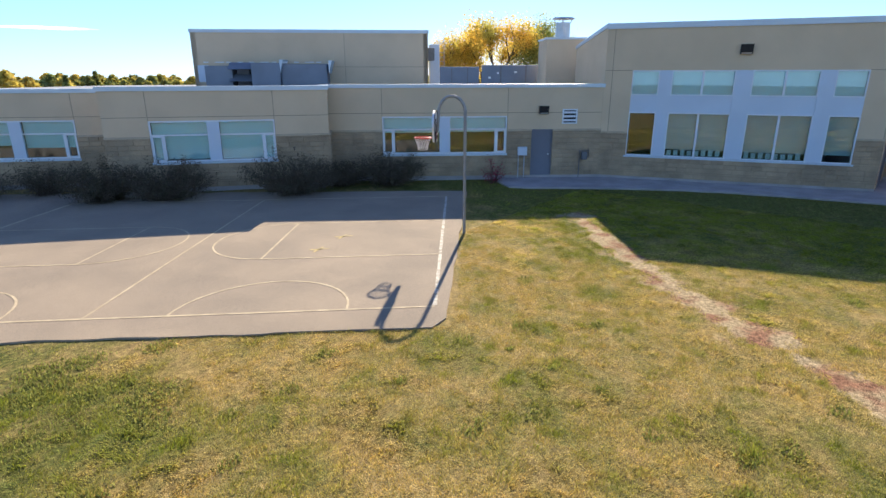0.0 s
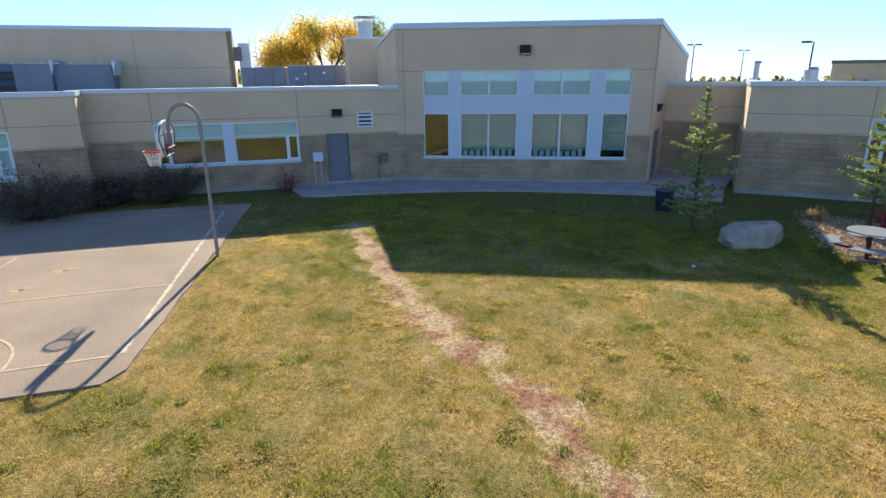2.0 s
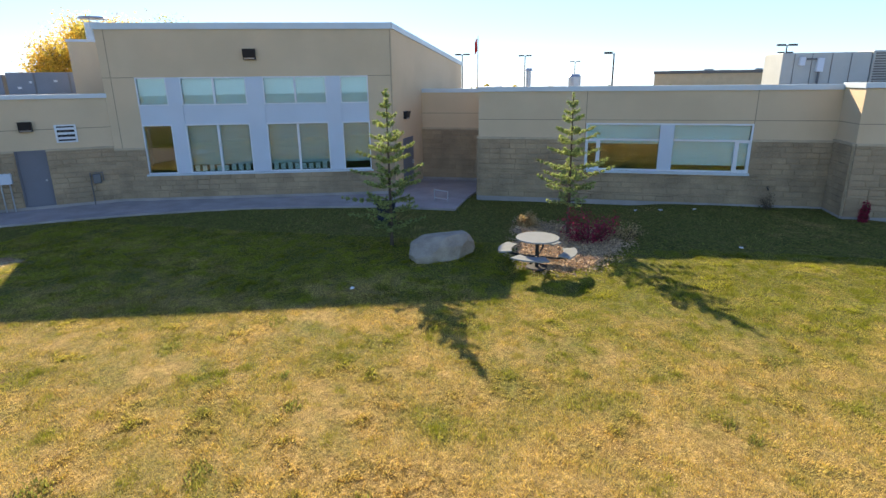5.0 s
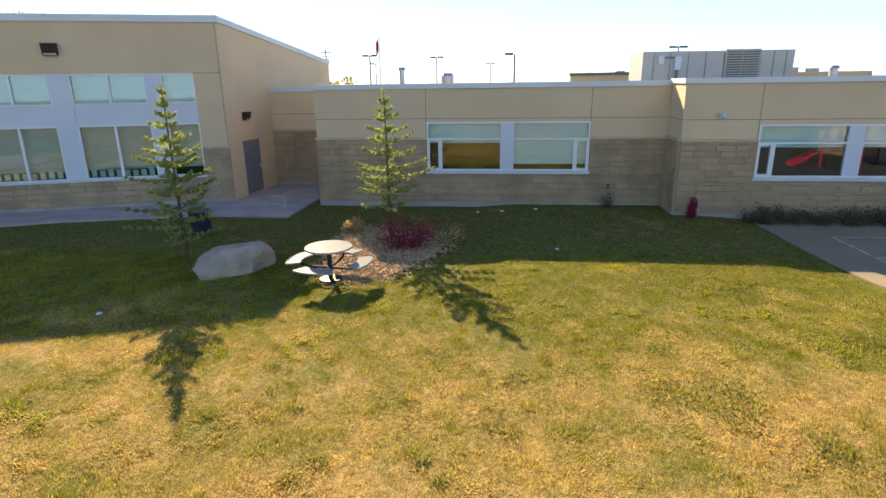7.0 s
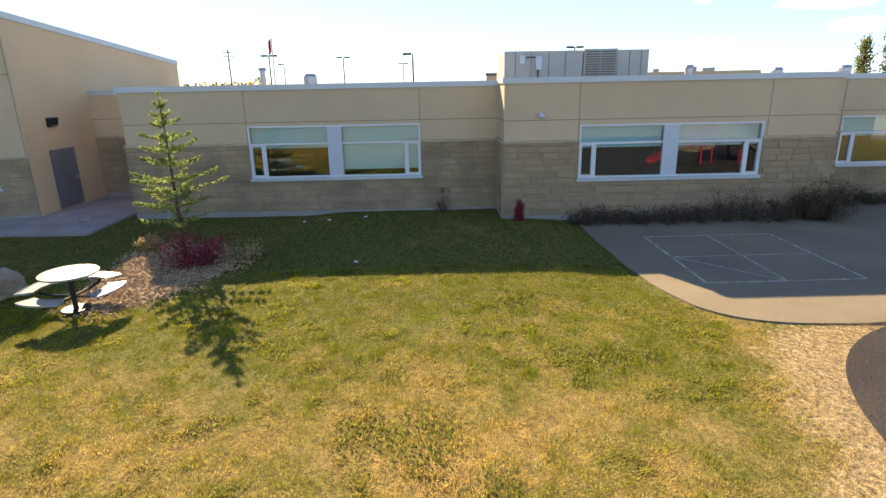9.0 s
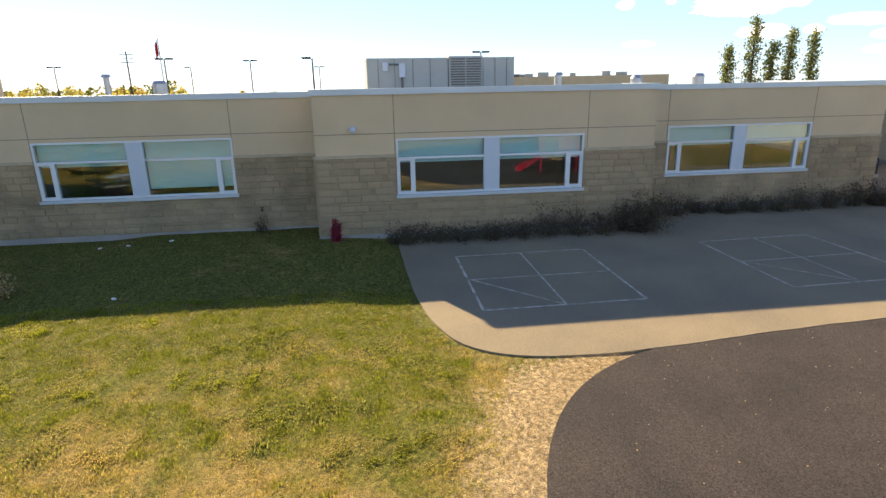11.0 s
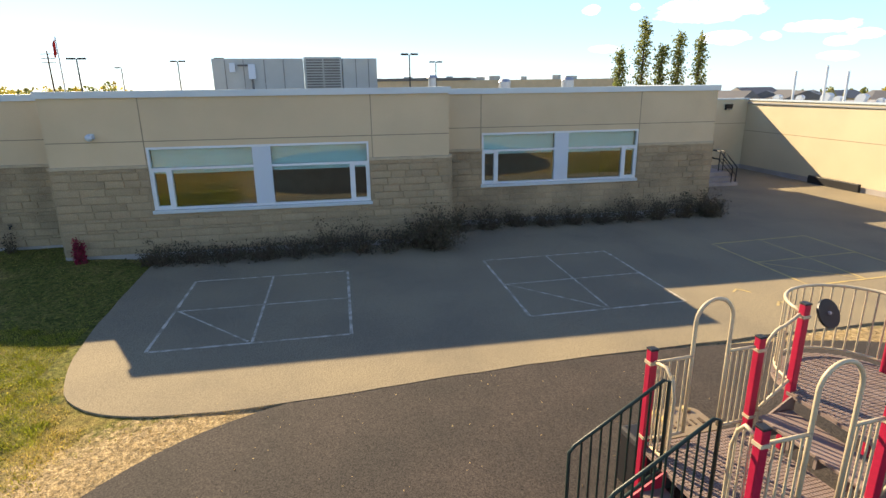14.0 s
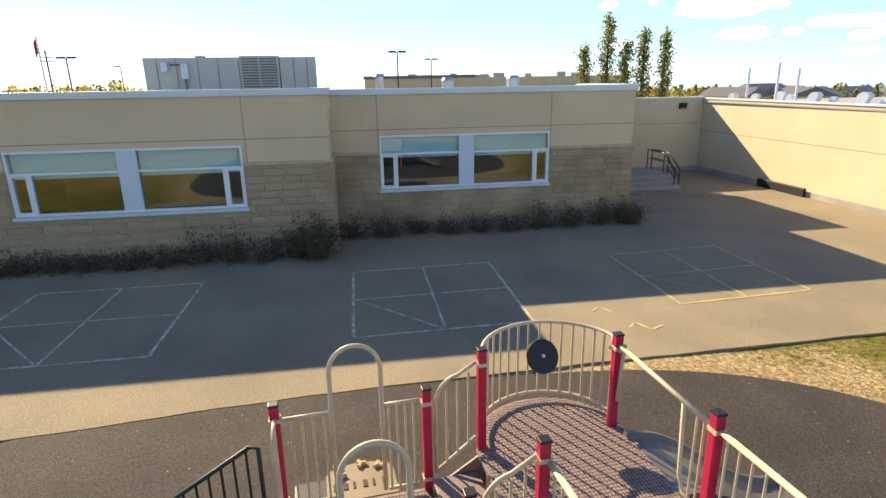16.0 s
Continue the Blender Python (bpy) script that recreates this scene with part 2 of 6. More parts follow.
# ---- shapes ----
def box(bm, x0, x1, y0, y1, z0, z1, m=None, bevel=0.0):
    ps = [(x, y, z) for z in (z0, z1) for x, y in ((x0, y0), (x1, y0), (x1, y1), (x0, y1))]
    v = [bm.verts.new(m @ Vector(p) if m else p) for p in ps]
    fs = [bm.faces.new([v[i] for i in f]) for f in ((3, 2, 1, 0), (4, 5, 6, 7), (0, 1, 5, 4), (1, 2, 6, 5), (2, 3, 7, 6), (3, 0, 4, 7))]
    if bevel:
        es = list({e for f in fs for e in f.edges})
        bmesh.ops.bevel(bm, geom=es, offset=bevel, segments=2, affect="EDGES", profile=0.5)
    return v


def tube(bm, pts, r, seg=8, r1=None, cap=True):
    """A round bar along points; r1: the radius at its end."""
    pts = [Vector(p) for p in pts]
    rings, n = [], len(pts)
    for i, p in enumerate(pts):
        d = (pts[min(i + 1, n - 1)] - pts[max(i - 1, 0)]).normalized()
        a = d.orthogonal().normalized() if i == 0 else (rings_a - d * rings_a.dot(d)).normalized()
        rings_a = a
        b = d.cross(a)
        rr = r if r1 is None else r + (r1 - r) * i / (n - 1)
        rings.append([bm.verts.new(p + rr * (a * math.cos(2 * math.pi * k / seg) + b * math.sin(2 * math.pi * k / seg))) for k in range(seg)])
    for q, w in zip(rings, rings[1:]):
        for k in range(seg):
            bm.faces.new((q[k], q[(k + 1) % seg], w[(k + 1) % seg], w[k]))
    if cap:
        bm.faces.new(rings[0][::-1])
        bm.faces.new(rings[-1])


def prism(bm, poly, z0, z1):
    a = [bm.verts.new((x, y, z0)) for x, y in poly]
    b = [bm.verts.new((x, y, z1)) for x, y in poly]
    bm.faces.new(a[::-1])
    bm.faces.new(b)
    for i in range(len(poly)):
        j = (i + 1) % len(poly)
        bm.faces.new((a[i], a[j], b[j], b[i]))


def mesh_of(name, bm, material, smooth=False):
    bmesh.ops.recalc_face_normals(bm, faces=bm.faces)
    me = bpy.data.meshes.new(name)
    bm.to_mesh(me)
    bm.free()
    me.materials.append(material)
    if smooth:
        me.polygons.foreach_set("use_smooth", [True] * len(me.polygons))
    return me


def part(name, bm, material, parent, label="", smooth=False):
    ob = new(name, mesh_of(name, bm, material, smooth))
    ob.parent = parent
    return tagged(ob, label)


def thing(name, label, category, at=None, group="", kind=""):
    ob = new(name)
    ob.empty_display_size = 0.2
    if at is not None:
        ob.matrix_basis = at
    return tagged(ob, label, category, group, kind)


def single(name, bm, material, label, category, group="", kind="", smooth=False):
    return tagged(new(name, mesh_of(name, bm, material, smooth)), label, category, group, kind)


def wall_frame(p, q):
    """Local axes of a wall from p to q: x along it, y into the building, z up."""
    d = Vector((q[0] - p[0], q[1] - p[1], 0))
    L = d.length
    d.normalize()
    n = Vector((-d.y, d.x, 0))
    return Matrix(((d.x, n.x, 0, p[0]), (d.y, n.y, 0, p[1]), (0, 0, 1, 0), (0, 0, 0, 1))), L


# ---- school building ----
school = thing("school_building", "single-storey tan stucco and sandstone school with pale metal coping", "building")
STONES = []


def slab(bm, m, s0, s1, z0, z1, y0, y1, holes):
    """One sheet of wall with its openings cut through, all of one piece."""
    ss = sorted({s0, s1, *[x for h in holes for x in h[:2] if s0 < x < s1]})
    zs = sorted({z0, z1, *[x for h in holes for x in h[2:] if z0 < x < z1]})
    full = {(i, k) for i in range(len(ss) - 1) for k in range(len(zs) - 1)
            if not any(h[0] < (ss[i] + ss[i + 1]) / 2 < h[1] and h[2] < (zs[k] + zs[k + 1]) / 2 < h[3] for h in holes)}
    made = {}

    def v(i, k, y):
        if (i, k, y) not in made:
            made[i, k, y] = bm.verts.new(m @ Vector((ss[i], y, zs[k])))
        return made[i, k, y]
    for i, k in full:
        bm.faces.new((v(i, k, y0), v(i + 1, k, y0), v(i + 1, k + 1, y0), v(i, k + 1, y0)))
        bm.faces.new((v(i, k + 1, y1), v(i + 1, k + 1, y1), v(i + 1, k, y1), v(i, k, y1)))
        for di, dk, a, b in ((-1, 0, (i, k + 1), (i, k)), (1, 0, (i + 1, k), (i + 1, k + 1)), (0, -1, (i, k), (i + 1, k)), (0, 1, (i + 1, k + 1), (i, k + 1))):
            if (i + di, k + dk) not in full:
                bm.faces.new((v(*a, y0), v(*a, y1), v(*b, y1), v(*b, y0)))


def wall(p, q, top, holes=(), stone_top=2.3, joints=(), hjoint=3.0, thick=0.3, z0=-0.3, stucco="stucco", stones=True, cap=True, slope=None, coping=0.115, seed=1, lab=""):
    m, L = wall_frame(p, q)
    bm = bmesh.new()
    E = 0.005
    cuts = sorted({E, L - E, *[h[0] for h in holes], *[h[1] for h in holes]})

    slab(bm, m, E, L - E, z0, top, 0, thick, holes)
    if slope:
        bm.free()
        bm = bmesh.new()
        vs = [(0, 0, z0), (L, 0, z0), (L, 0, slope), (0, 0, top)]
        f = [bm.verts.new(m @ Vector(v)) for v in vs] + [bm.verts.new(m @ Vector((v[0], thick, v[2]))) for v in vs]
        for ix in ((0, 1, 2, 3), (7, 6, 5, 4), (0, 4, 5, 1), (1, 5, 6, 2), (2, 6, 7, 3), (3, 7, 4, 0)):
            bm.faces.new([f[i] for i in ix])
    w = part("wall", bm, M[stucco], school, lab)
    # recessed-looking joints as fine dark strips between the panels
    for s in joints:
        bm = bmesh.new()
        box(bm, s - 0.012, s + 0.012, -0.004, 0.05, stone_top + 0.075, top - 0.02, m)
        part("joint", bm, M["joint"], school)
    if hjoint and not slope:
        for a, b in zip(cuts, cuts[1:]):
            if not any(h[0] < b - 1e-4 and h[1] > a + 1e-4 and h[2] < hjoint < h[3] for h in holes):
                bm = bmesh.new()
                box(bm, a, b, -0.003, 0.05, hjoint - 0.012, hjoint + 0.012, m)
                part("joint", bm, M["joint"], school)
    if coping:
        bm = bmesh.new()
        if slope:
            vs = [(-0.05, -0.05, top - coping), (L, -0.05, slope - coping), (L, -0.05, slope + 0.04), (-0.05, -0.05, top + 0.04)]
            f = [bm.verts.new(m @ Vector(v)) for v in vs] + [bm.verts.new(m @ Vector((v[0], thick + 0.05, v[2]))) for v in vs]
            for ix in ((0, 1, 2, 3), (7, 6, 5, 4), (0, 4, 5, 1), (1, 5, 6, 2), (2, 6, 7, 3), (3, 7, 4, 0)):
                bm.faces.new([f[i] for i in ix])
        else:
            box(bm, -0.045, L + 0.045, -0.05 - 0.002 * (seed % 3), thick + 0.05, top - coping - 0.003 * (seed % 4), top + 0.03 + 0.004 * (seed % 5), m)
        part("coping", bm, M["coping"], school)
    if stones:
        # concrete footing, stone veneer with recessed mortar, sloped cap course
        bm = bmesh.new()
        box(bm, 0, L, -0.06, 0.0, z0, 0.16, m)
        part("footing", bm, M["concrete"], school)
        bm = bmesh.new()
        slab(bm, m, E, L - E, 0.16, stone_top, -0.05, 0.0, holes)
        part("mortar_bed", bm, M["mortar"], school)
        if cap:
            for a, b in zip(cuts, cuts[1:]):
                if not any(h[0] < b - 1e-4 and h[1] > a + 1e-4 and h[3] > stone_top for h in holes):
                    bm = bmesh.new()
                    box(bm, a, b, -0.085, 0.0, stone_top, stone_top + 0.07, m)
                    part("stone_cap", bm, M["cap"], school)
        STONES.append((m, L, stone_top, list(holes), seed))
    return m, L


def window_unit(m, s0, s1, z0, z1, blinds, mull=0.46, casements=True, lab="white-framed classroom window with pale blinds"):
    """Two lights with a broad white mullion; each has a transom pane above, a fixed pane and a narrow casement at the outer side."""
    w = tagged(new("window"), lab)
    w.parent = school
    fr, gl, bl = bmesh.new(), [], bmesh.new()
    mid = (s0 + s1) / 2
    y0, y1 = -0.02, 0.10
    t = 0.055
    zt = z0 + (z1 - z0) * 0.655

    def bar(a, b, u, v, d=0.0):
        box(fr, a, b, y0 + d, y1, u, v, m)
    bar(s0, s1, z1 - t, z1)
    bar(s0, s1, z0, z0 + t)
    bar(s0, s0 + t, z0 + t, z1 - t)
    bar(s1 - t, s1, z0 + t, z1 - t)
    for k, (a, b, side) in enumerate(((s0 + t, mid - mull / 2, -1), (mid + mull / 2, s1 - t, 1))):
        bar(a, b, zt - 0.03, zt + 0.03, 0.01)
        cw = 0.42
        c = a + cw if side < 0 else b - cw
        bar(c - 0.045, c + 0.045, z0 + t, zt - 0.03, 0.005)
        ca, cb = (a, c - 0.045) if side < 0 else (c + 0.045, b)
        for u, v, g, h in ((ca, ca + 0.04, z0 + t, zt - 0.03), (cb - 0.04, cb, z0 + t, zt - 0.03), (ca + 0.04, cb - 0.04, z0 + t, z0 + t + 0.04), (ca + 0.04, cb - 0.04, zt - 0.07, zt - 0.03)):
            bar(u, v, g, h, 0.008)
        gl += [(a, b, zt + 0.03, z1 - t), (ca + 0.04, cb - 0.04, z0 + t + 0.04, zt - 0.07), (a if side > 0 else c + 0.045, c - 0.045 if side > 0 else b, z0 + t, zt - 0.03)]
        drop = blinds[k]
        box(bl, a, b, 0.16, 0.17, zt - 0.02 - drop * (zt - z0), z1, m)
    part("frame", fr, M["white"], w)
    bm = bmesh.new()
    box(bm, mid - mull / 2, mid + mull / 2, y0 + 0.006, y1, z0 + t, z1 - t, m)
    part("mullion", bm, M["panel"], w, "broad white mullion panel")
    for a, b, u, v in gl:
        bm = bmesh.new()
        box(bm, a, b, 0.04, 0.05, u, v, m)
        part("pane", bm, M["glass"], w).visible_shadow = False
    part("blind", bl, M["blind"], w)
    bm = bmesh.new()
    box(bm, s0 - 0.04, s1 + 0.04, -0.11, 0.0, z0 - 0.09, z0, m, 0.01)
    part("sill", bm, M["coping"], w)
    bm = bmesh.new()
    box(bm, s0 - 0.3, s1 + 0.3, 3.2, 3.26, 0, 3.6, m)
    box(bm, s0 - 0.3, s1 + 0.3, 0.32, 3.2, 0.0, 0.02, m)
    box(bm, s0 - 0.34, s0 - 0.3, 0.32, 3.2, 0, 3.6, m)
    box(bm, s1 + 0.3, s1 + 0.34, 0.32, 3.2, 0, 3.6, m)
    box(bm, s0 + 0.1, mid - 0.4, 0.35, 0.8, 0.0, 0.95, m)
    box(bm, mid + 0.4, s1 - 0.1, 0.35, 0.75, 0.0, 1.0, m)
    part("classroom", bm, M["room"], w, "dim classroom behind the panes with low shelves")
    return w


ZP, ZQ = (-6.0, 42.45), (10.45, 26.55)
AP, AQ = (8.45, 26.08), (14.86, 20.62)
BP, BQ = (15.62, 21.49), (23.4, 12.6)
TP, TQ = (23.4, 12.6), (26.73, 2.66)
TB = (37.43, 2.04)
B0 = math.dist(BP, (17.1, 19.8))
WH = (1.14, 2.73)
ah = (1.64, 6.3, 1.18, 2.76)
bh = (B0 + 0.02, B0 + 5.4, *WH)
mz, lz = wall(ZP, ZQ, 3.9, [(15.55, 20.05, 1.2, 2.72)], 2.05, (15.55, 20.05), 2.85, seed=2)
window_unit(mz, 15.55, 20.05, 1.2, 2.72, (0.45, 0.55))
ma, la = wall(AP, AQ, 4.0, [ah], 2.1, (1.64, 6.3), 2.9, seed=3)
window_unit(ma, *ah, (0.9, 0.92))
wall(AQ, BP, 4.0, (), 2.1, (), 2.9, seed=4)
doorB = (B0 + 6.5, B0 + 7.43, 0.1, 2.16)
mb, lb = wall(BP, BQ, 4.03, [bh, doorB], 2.1, (B0 + 0.02, B0 + 5.43), 2.87, seed=5)
window_unit(mb, *bh, (0.12, 0.1))

# tower with the tall glazed front
lt = math.dist(TP, TQ)
big = (1.12, 9.55, 1.07, 4.6)
mt, _ = wall(TP, TQ, 6.43, [big], 2.0, (0.3, lt - 0.05), 0, coping=0.18, seed=6)
for a, b in ((0.01, big[0]), (big[1], lt - 0.01)):
    bm = bmesh.new()
    box(bm, a, b, -0.004, 0.05, 4.588, 4.612, mt)
    part("joint", bm, M["joint"], school)
ms, ls = wall(TQ, TB, 6.43, (), 2.15, (), 0, slope=5.3, cap=False, coping=0.16, stones=False)
box_left = (TP[0] + 4.6 * math.cos(radians(41)), TP[1] + 4.6 * math.sin(radians(41)))
wall(box_left, TP, 5.75, (), 2, (), 0, slope=6.43, stones=False)
bm = bmesh.new()
prism(bm, [(24.0, 12.5), (27.1, 3.0), (37.2, 2.5), (38, 12), (box_left[0] + 0.35, box_left[1] - 0.2)], 4.9, 5.0)
part("tower_roof", bm, M["roof"], school)
w = tagged(new("window"), "tall curtain window of white panels and glass with paper cards along the sill")
w.parent = school
fr = bmesh.new()
rows = ((1.07, 2.91), (2.91, 3.6), (3.6, 4.6))
cols = ((1.12, 2.2), (2.68, 5.04), (5.65, 7.98), (8.5, 9.55))
gl = []
for a, b in ((2.2, 2.68), (5.04, 5.65), (7.98, 8.5)):
    pn = bmesh.new()
    box(pn, a, b, -0.03, 0.1, 1.07, 4.6, mt)
    part("mullion", pn, M["panel"], w, "broad white mullion panel")
for a, b in cols:
    pn = bmesh.new()
    box(pn, a, b, 0.0, 0.1, 2.91, 3.6, mt)
    part("spandrel", pn, M["panel"], w, "white spandrel panel")
    split = [a, b] if b - a < 1.5 else [a, (a + b) / 2, b]
    for u, v in zip(split, split[1:]):
        for lo, hi in (rows[0], rows[2]):
            for c in ((u, u + 0.04, lo, hi), (v - 0.04, v, lo, hi), (u + 0.04, v - 0.04, lo, lo + 0.045), (u + 0.04, v - 0.04, hi - 0.045, hi)):
                box(fr, c[0], c[1], -0.022, 0.09, c[2], c[3], mt)
            gl.append((u + 0.04, v - 0.04, lo + 0.045, hi - 0.045))
part("frame", fr, M["white"], w)
for a, b, u, v in gl:
    bm = bmesh.new()
    box(bm, a, b, 0.04, 0.05, u, v, mt)
    part("pane", bm, M["glass"], w).visible_shadow = False
for i, (a, b) in enumerate(cols):
    # top-row sheet: its pale cyan stands in for sky reflected in the panes
    bm = bmesh.new()
    box(bm, a, b, 0.2, 0.21, 3.55, 4.65, mt)
    part("blind", bm, M["blind"], w)
    if i:
        bm = bmesh.new()
        box(bm, a, b, 0.24, 0.25, 1.36, 2.95, mt)
        part("blind", bm, M["slat_blind"], w, "grey slatted blind")
random.seed(4)
for a, b in cols[1:3]:
    for k in range(8):
        x = a + 0.12 + k * (b - a - 0.3) / 7.6
        if abs(x - (a + b) / 2 + 0.08) < 0.07:
            continue
        bm = bmesh.new()
        box(bm, x, x + 0.17, 0.1, 0.105, 1.13, 1.13 + random.uniform(0.2, 0.3), mt)
        part("paper_card", bm, M["paper"], w)
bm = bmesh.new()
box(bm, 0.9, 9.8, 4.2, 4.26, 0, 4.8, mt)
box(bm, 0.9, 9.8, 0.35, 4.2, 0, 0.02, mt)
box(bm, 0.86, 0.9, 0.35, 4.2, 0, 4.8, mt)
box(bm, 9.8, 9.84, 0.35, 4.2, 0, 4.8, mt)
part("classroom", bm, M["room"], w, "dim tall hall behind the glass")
bm = bmesh.new()
box(bm, 1.05, 9.62, -0.1, 0.0, 1.0, 1.07, mt, 0.01)
part("sill", bm, M["coping"], w)

# recess between tower and classroom wing
RX = 30.3
CP, CQ = (26.38, -0.73), (26.38, -12.6)
wall((RX, 2.46), (RX, -0.73), 4.0, (), 2.3, (), 3.0, seed=7)
wall((RX, -0.73), CP, 4.1, (), 2.3, (), 3.0, seed=8)
ch = (3.87, 9.33, 1.24, 2.89)
mc, lc = wall(CP, CQ, 4.1, [ch], 2.3, (3.85, 9.33), 3.0, seed=9)
window_unit(mc, *ch, (0.12, 0.78))
DP, DQ = (24.97, -12.55), (24.97, -22.42)
wall((26.38, -12.55), DP, 4.17, (), 2.35, (), 3.0, seed=10)
dh = (2.23, 7.7, 1.27, 2.85)
md, ld = wall(DP, DQ, 4.17, [dh], 2.35, (2.2, 7.8), 3.0, seed=11)
window_unit(md, *dh, (0.12, 0.12))
wall(DQ, (26.69, -22.42), 4.17, (), 2.35, (), 3.0, seed=12)
EP, EQ = (26.69, -22.42), (26.69, -31.6)
eh = (1.35, 6.5, 1.27, 2.83)
me_, le = wall(EP, EQ, 4.1, [eh], 2.3, (1.32, 6.52), 3.0, seed=13)
window_unit(me_, *eh, (0.1, 0.12))
wall(EQ, (30.65, -31.6), 4.1, (), 2.3, (), 3.0, seed=14)
wall((30.65, -31.6), (30.65, -33.6), 4.1, (), 2.3, (), 3.0, seed=15)
wall((30.65, -33.6), (35.3, -33.6), 4.1, (), 2.3, (), 3.0, seed=16)
wall((35.3, -33.6), (35.3, -39.5), 3.42, (), 2.3, (), 2.25, stones=False, stucco="stucco_end", coping=0.03)
wall((35.3, -39.5), (8.0, -39.5), 3.38, (), 2.3, (), 1.9, stones=False, stucco="stucco_end", coping=0.03)
bm = bmesh.new()
prism(bm, [(35.24, -33.6), (35.24, -39.44), (8, -39.44), (8, -39.38), (35.16, -39.38), (35.16, -33.6)], -0.1, 0.22)
part("footing", bm, M["concrete"], school)

# roofs behind the parapets, and plain outer walls that close the plan
bm = bmesh.new()
prism(bm, [(-5.8, 42.65), (10.45, 26.85), (10.6, 24.8), (15.0, 20.95), (15.8, 21.6), (23.6, 12.75), (27.0, 2.9), (RX + 0.2, 2.6), (RX + 0.2, -1.0), (26.55, -1.0), (26.55, -12.7), (25.1, -12.6), (25.1, -22.3), (26.8, -22.4), (26.8, -31.5), (30.7, -31.5), (30.7, -33.5), (35.4, -33.5), (41, -33.5), (41, 24), (40, 38), (20, 52)], 3.55, 3.62)
part("flat_roof", bm, M["roof"], school)
bm = bmesh.new()
prism(bm, [(35.2, -39.4), (35.2, -60), (8, -60), (8, -39.6)], 3.2, 3.26)
prism(bm, [(35.4, -33.7), (38.5, -33.7), (38.5, -42), (35.3, -42)], 3.2, 3.26)
part("flat_roof", bm, M["roof"], school)
for p, q in (((41, -33.5), (41, 24)), ((41, 24), (40, 38)), ((40, 38), (20, 52)), ((20, 52), ZP), ((8, -39.5), (8, -60)), ((8, -60), (35.3, -60)), ((35.3, -60), (35.3, -42)), ((35.3, -42), (38.5, -42)), ((38.5, -42), (38.5, -33.5))):
    wall(p, q, 3.15, (), 0, (), 0, stones=False, coping=0)
# gable of the recess door, in the side of the tower
bm = bmesh.new()
box(bm, 0.95, 2.2, -0.02, 0.05, 0.1, 2.13, ms)
dr = part("door", bm, M["door"], school, "dark grey metal side door")
bm = bmesh.new()
box(bm, 2.0, 2.06, -0.09, -0.02, 1.0, 1.15, ms, 0.01)
part("handle", bm, M["galv"], dr)
bm = bmesh.new()
box(bm, doorB[0] + 0.05, doorB[1] - 0.05, 0.05, 0.1, 0.12, 2.11, mb)
dr = part("door", bm, M["door"], school, "closed grey-blue metal door")
bm = bmesh.new()
for a, b, u, v in ((doorB[0], doorB[0] + 0.05, 0.1, 2.16), (doorB[1] - 0.05, doorB[1], 0.1, 2.16), (doorB[0] + 0.05, doorB[1] - 0.05, 2.11, 2.16)):
    box(bm, a, b, 0.0, 0.14, u, v, mb)
part("door_frame", bm, M["door"], dr)
bm = bmesh.new()
box(bm, doorB[0], doorB[1], -0.02, 0.2, 0.06, 0.12, mb)
part("threshold", bm, M["white"], dr)
bm = bmesh.new()
tube(bm, [mb @ Vector((doorB[1] - 0.15, 0.05, 1.08)), mb @ Vector((doorB[1] - 0.15, -0.03, 1.08))], 0.035)
part("handle", bm, M["galv"], dr)

# upper hall behind
GP, GQ = (18.9, 37.7), (29.12, 27.08)
mg, lg = wall(GP, GQ, 7.1, (), 0, (9.4,), 4.9, stones=False, coping=0.16, z0=3.5)
GD = (GQ[0] + 14 * math.cos(radians(43.9)), GQ[1] + 14 * math.sin(radians(43.9)))
mgs, lgs = wall(GQ, GD, 7.1, (), 0, (), 0, stones=False, coping=0.14, slope=5.9, z0=3.5)
wall((GP[0] + 14 * math.cos(radians(43.9)), GP[1] + 14 * math.sin(radians(43.9))), GP, 5.9, (), 0, (), 0, stones=False, slope=7.1, z0=3.5)
bm = bmesh.new()
box(bm, 0.25, lg - 0.25, 0.2, 13, 5.6, 5.7, mg)
part("hall_roof", bm, M["roof"], school)


# ---- ground ----
def ease(t):
    t = max(0.0, min(1.0, t))
    return t * t * (3 - 2 * t)


def fbm(x, y, s, seed=0.0):
    return noise.fractal(Vector((x * s + seed, y * s - seed, seed)), 0.9, 2.1, 4)


BED = [(23.3, -2.6), (21.5, -2.8), (19.6, -2.9), (18.5, -3.4), (18.3, -4.1), (19.0, -4.9), (20.2, -5.4), (21.2, -5.7), (21.9, -5.6), (22.8, -4.3)]
PATHLINE = [(16.6, 10.4), (15.2, 9.3), (12.9, 7.2), (11.2, 5.3), (10.0, 3.7), (9.1, 2.3), (7.6, 0.9), (4.5, -1.0)]


def seg_dist(x, y, line):
    best = 99.0
    for (ax, ay), (bx, by) in zip(line, line[1:]):
        dx, dy = bx - ax, by - ay
        t = max(0, min(1, ((x - ax) * dx + (y - ay) * dy) / (dx * dx + dy * dy)))
        best = min(best, math.hypot(x - ax - t * dx, y - ay - t * dy))
    return best


RUB = (9.0, -23.35, 8.5, 7.95)


def rub_r(x, y):
    return (abs((x - RUB[0]) / RUB[2]) ** 3.5 + abs((y - RUB[1]) / RUB[3]) ** 3.5) ** (1 / 3.5)


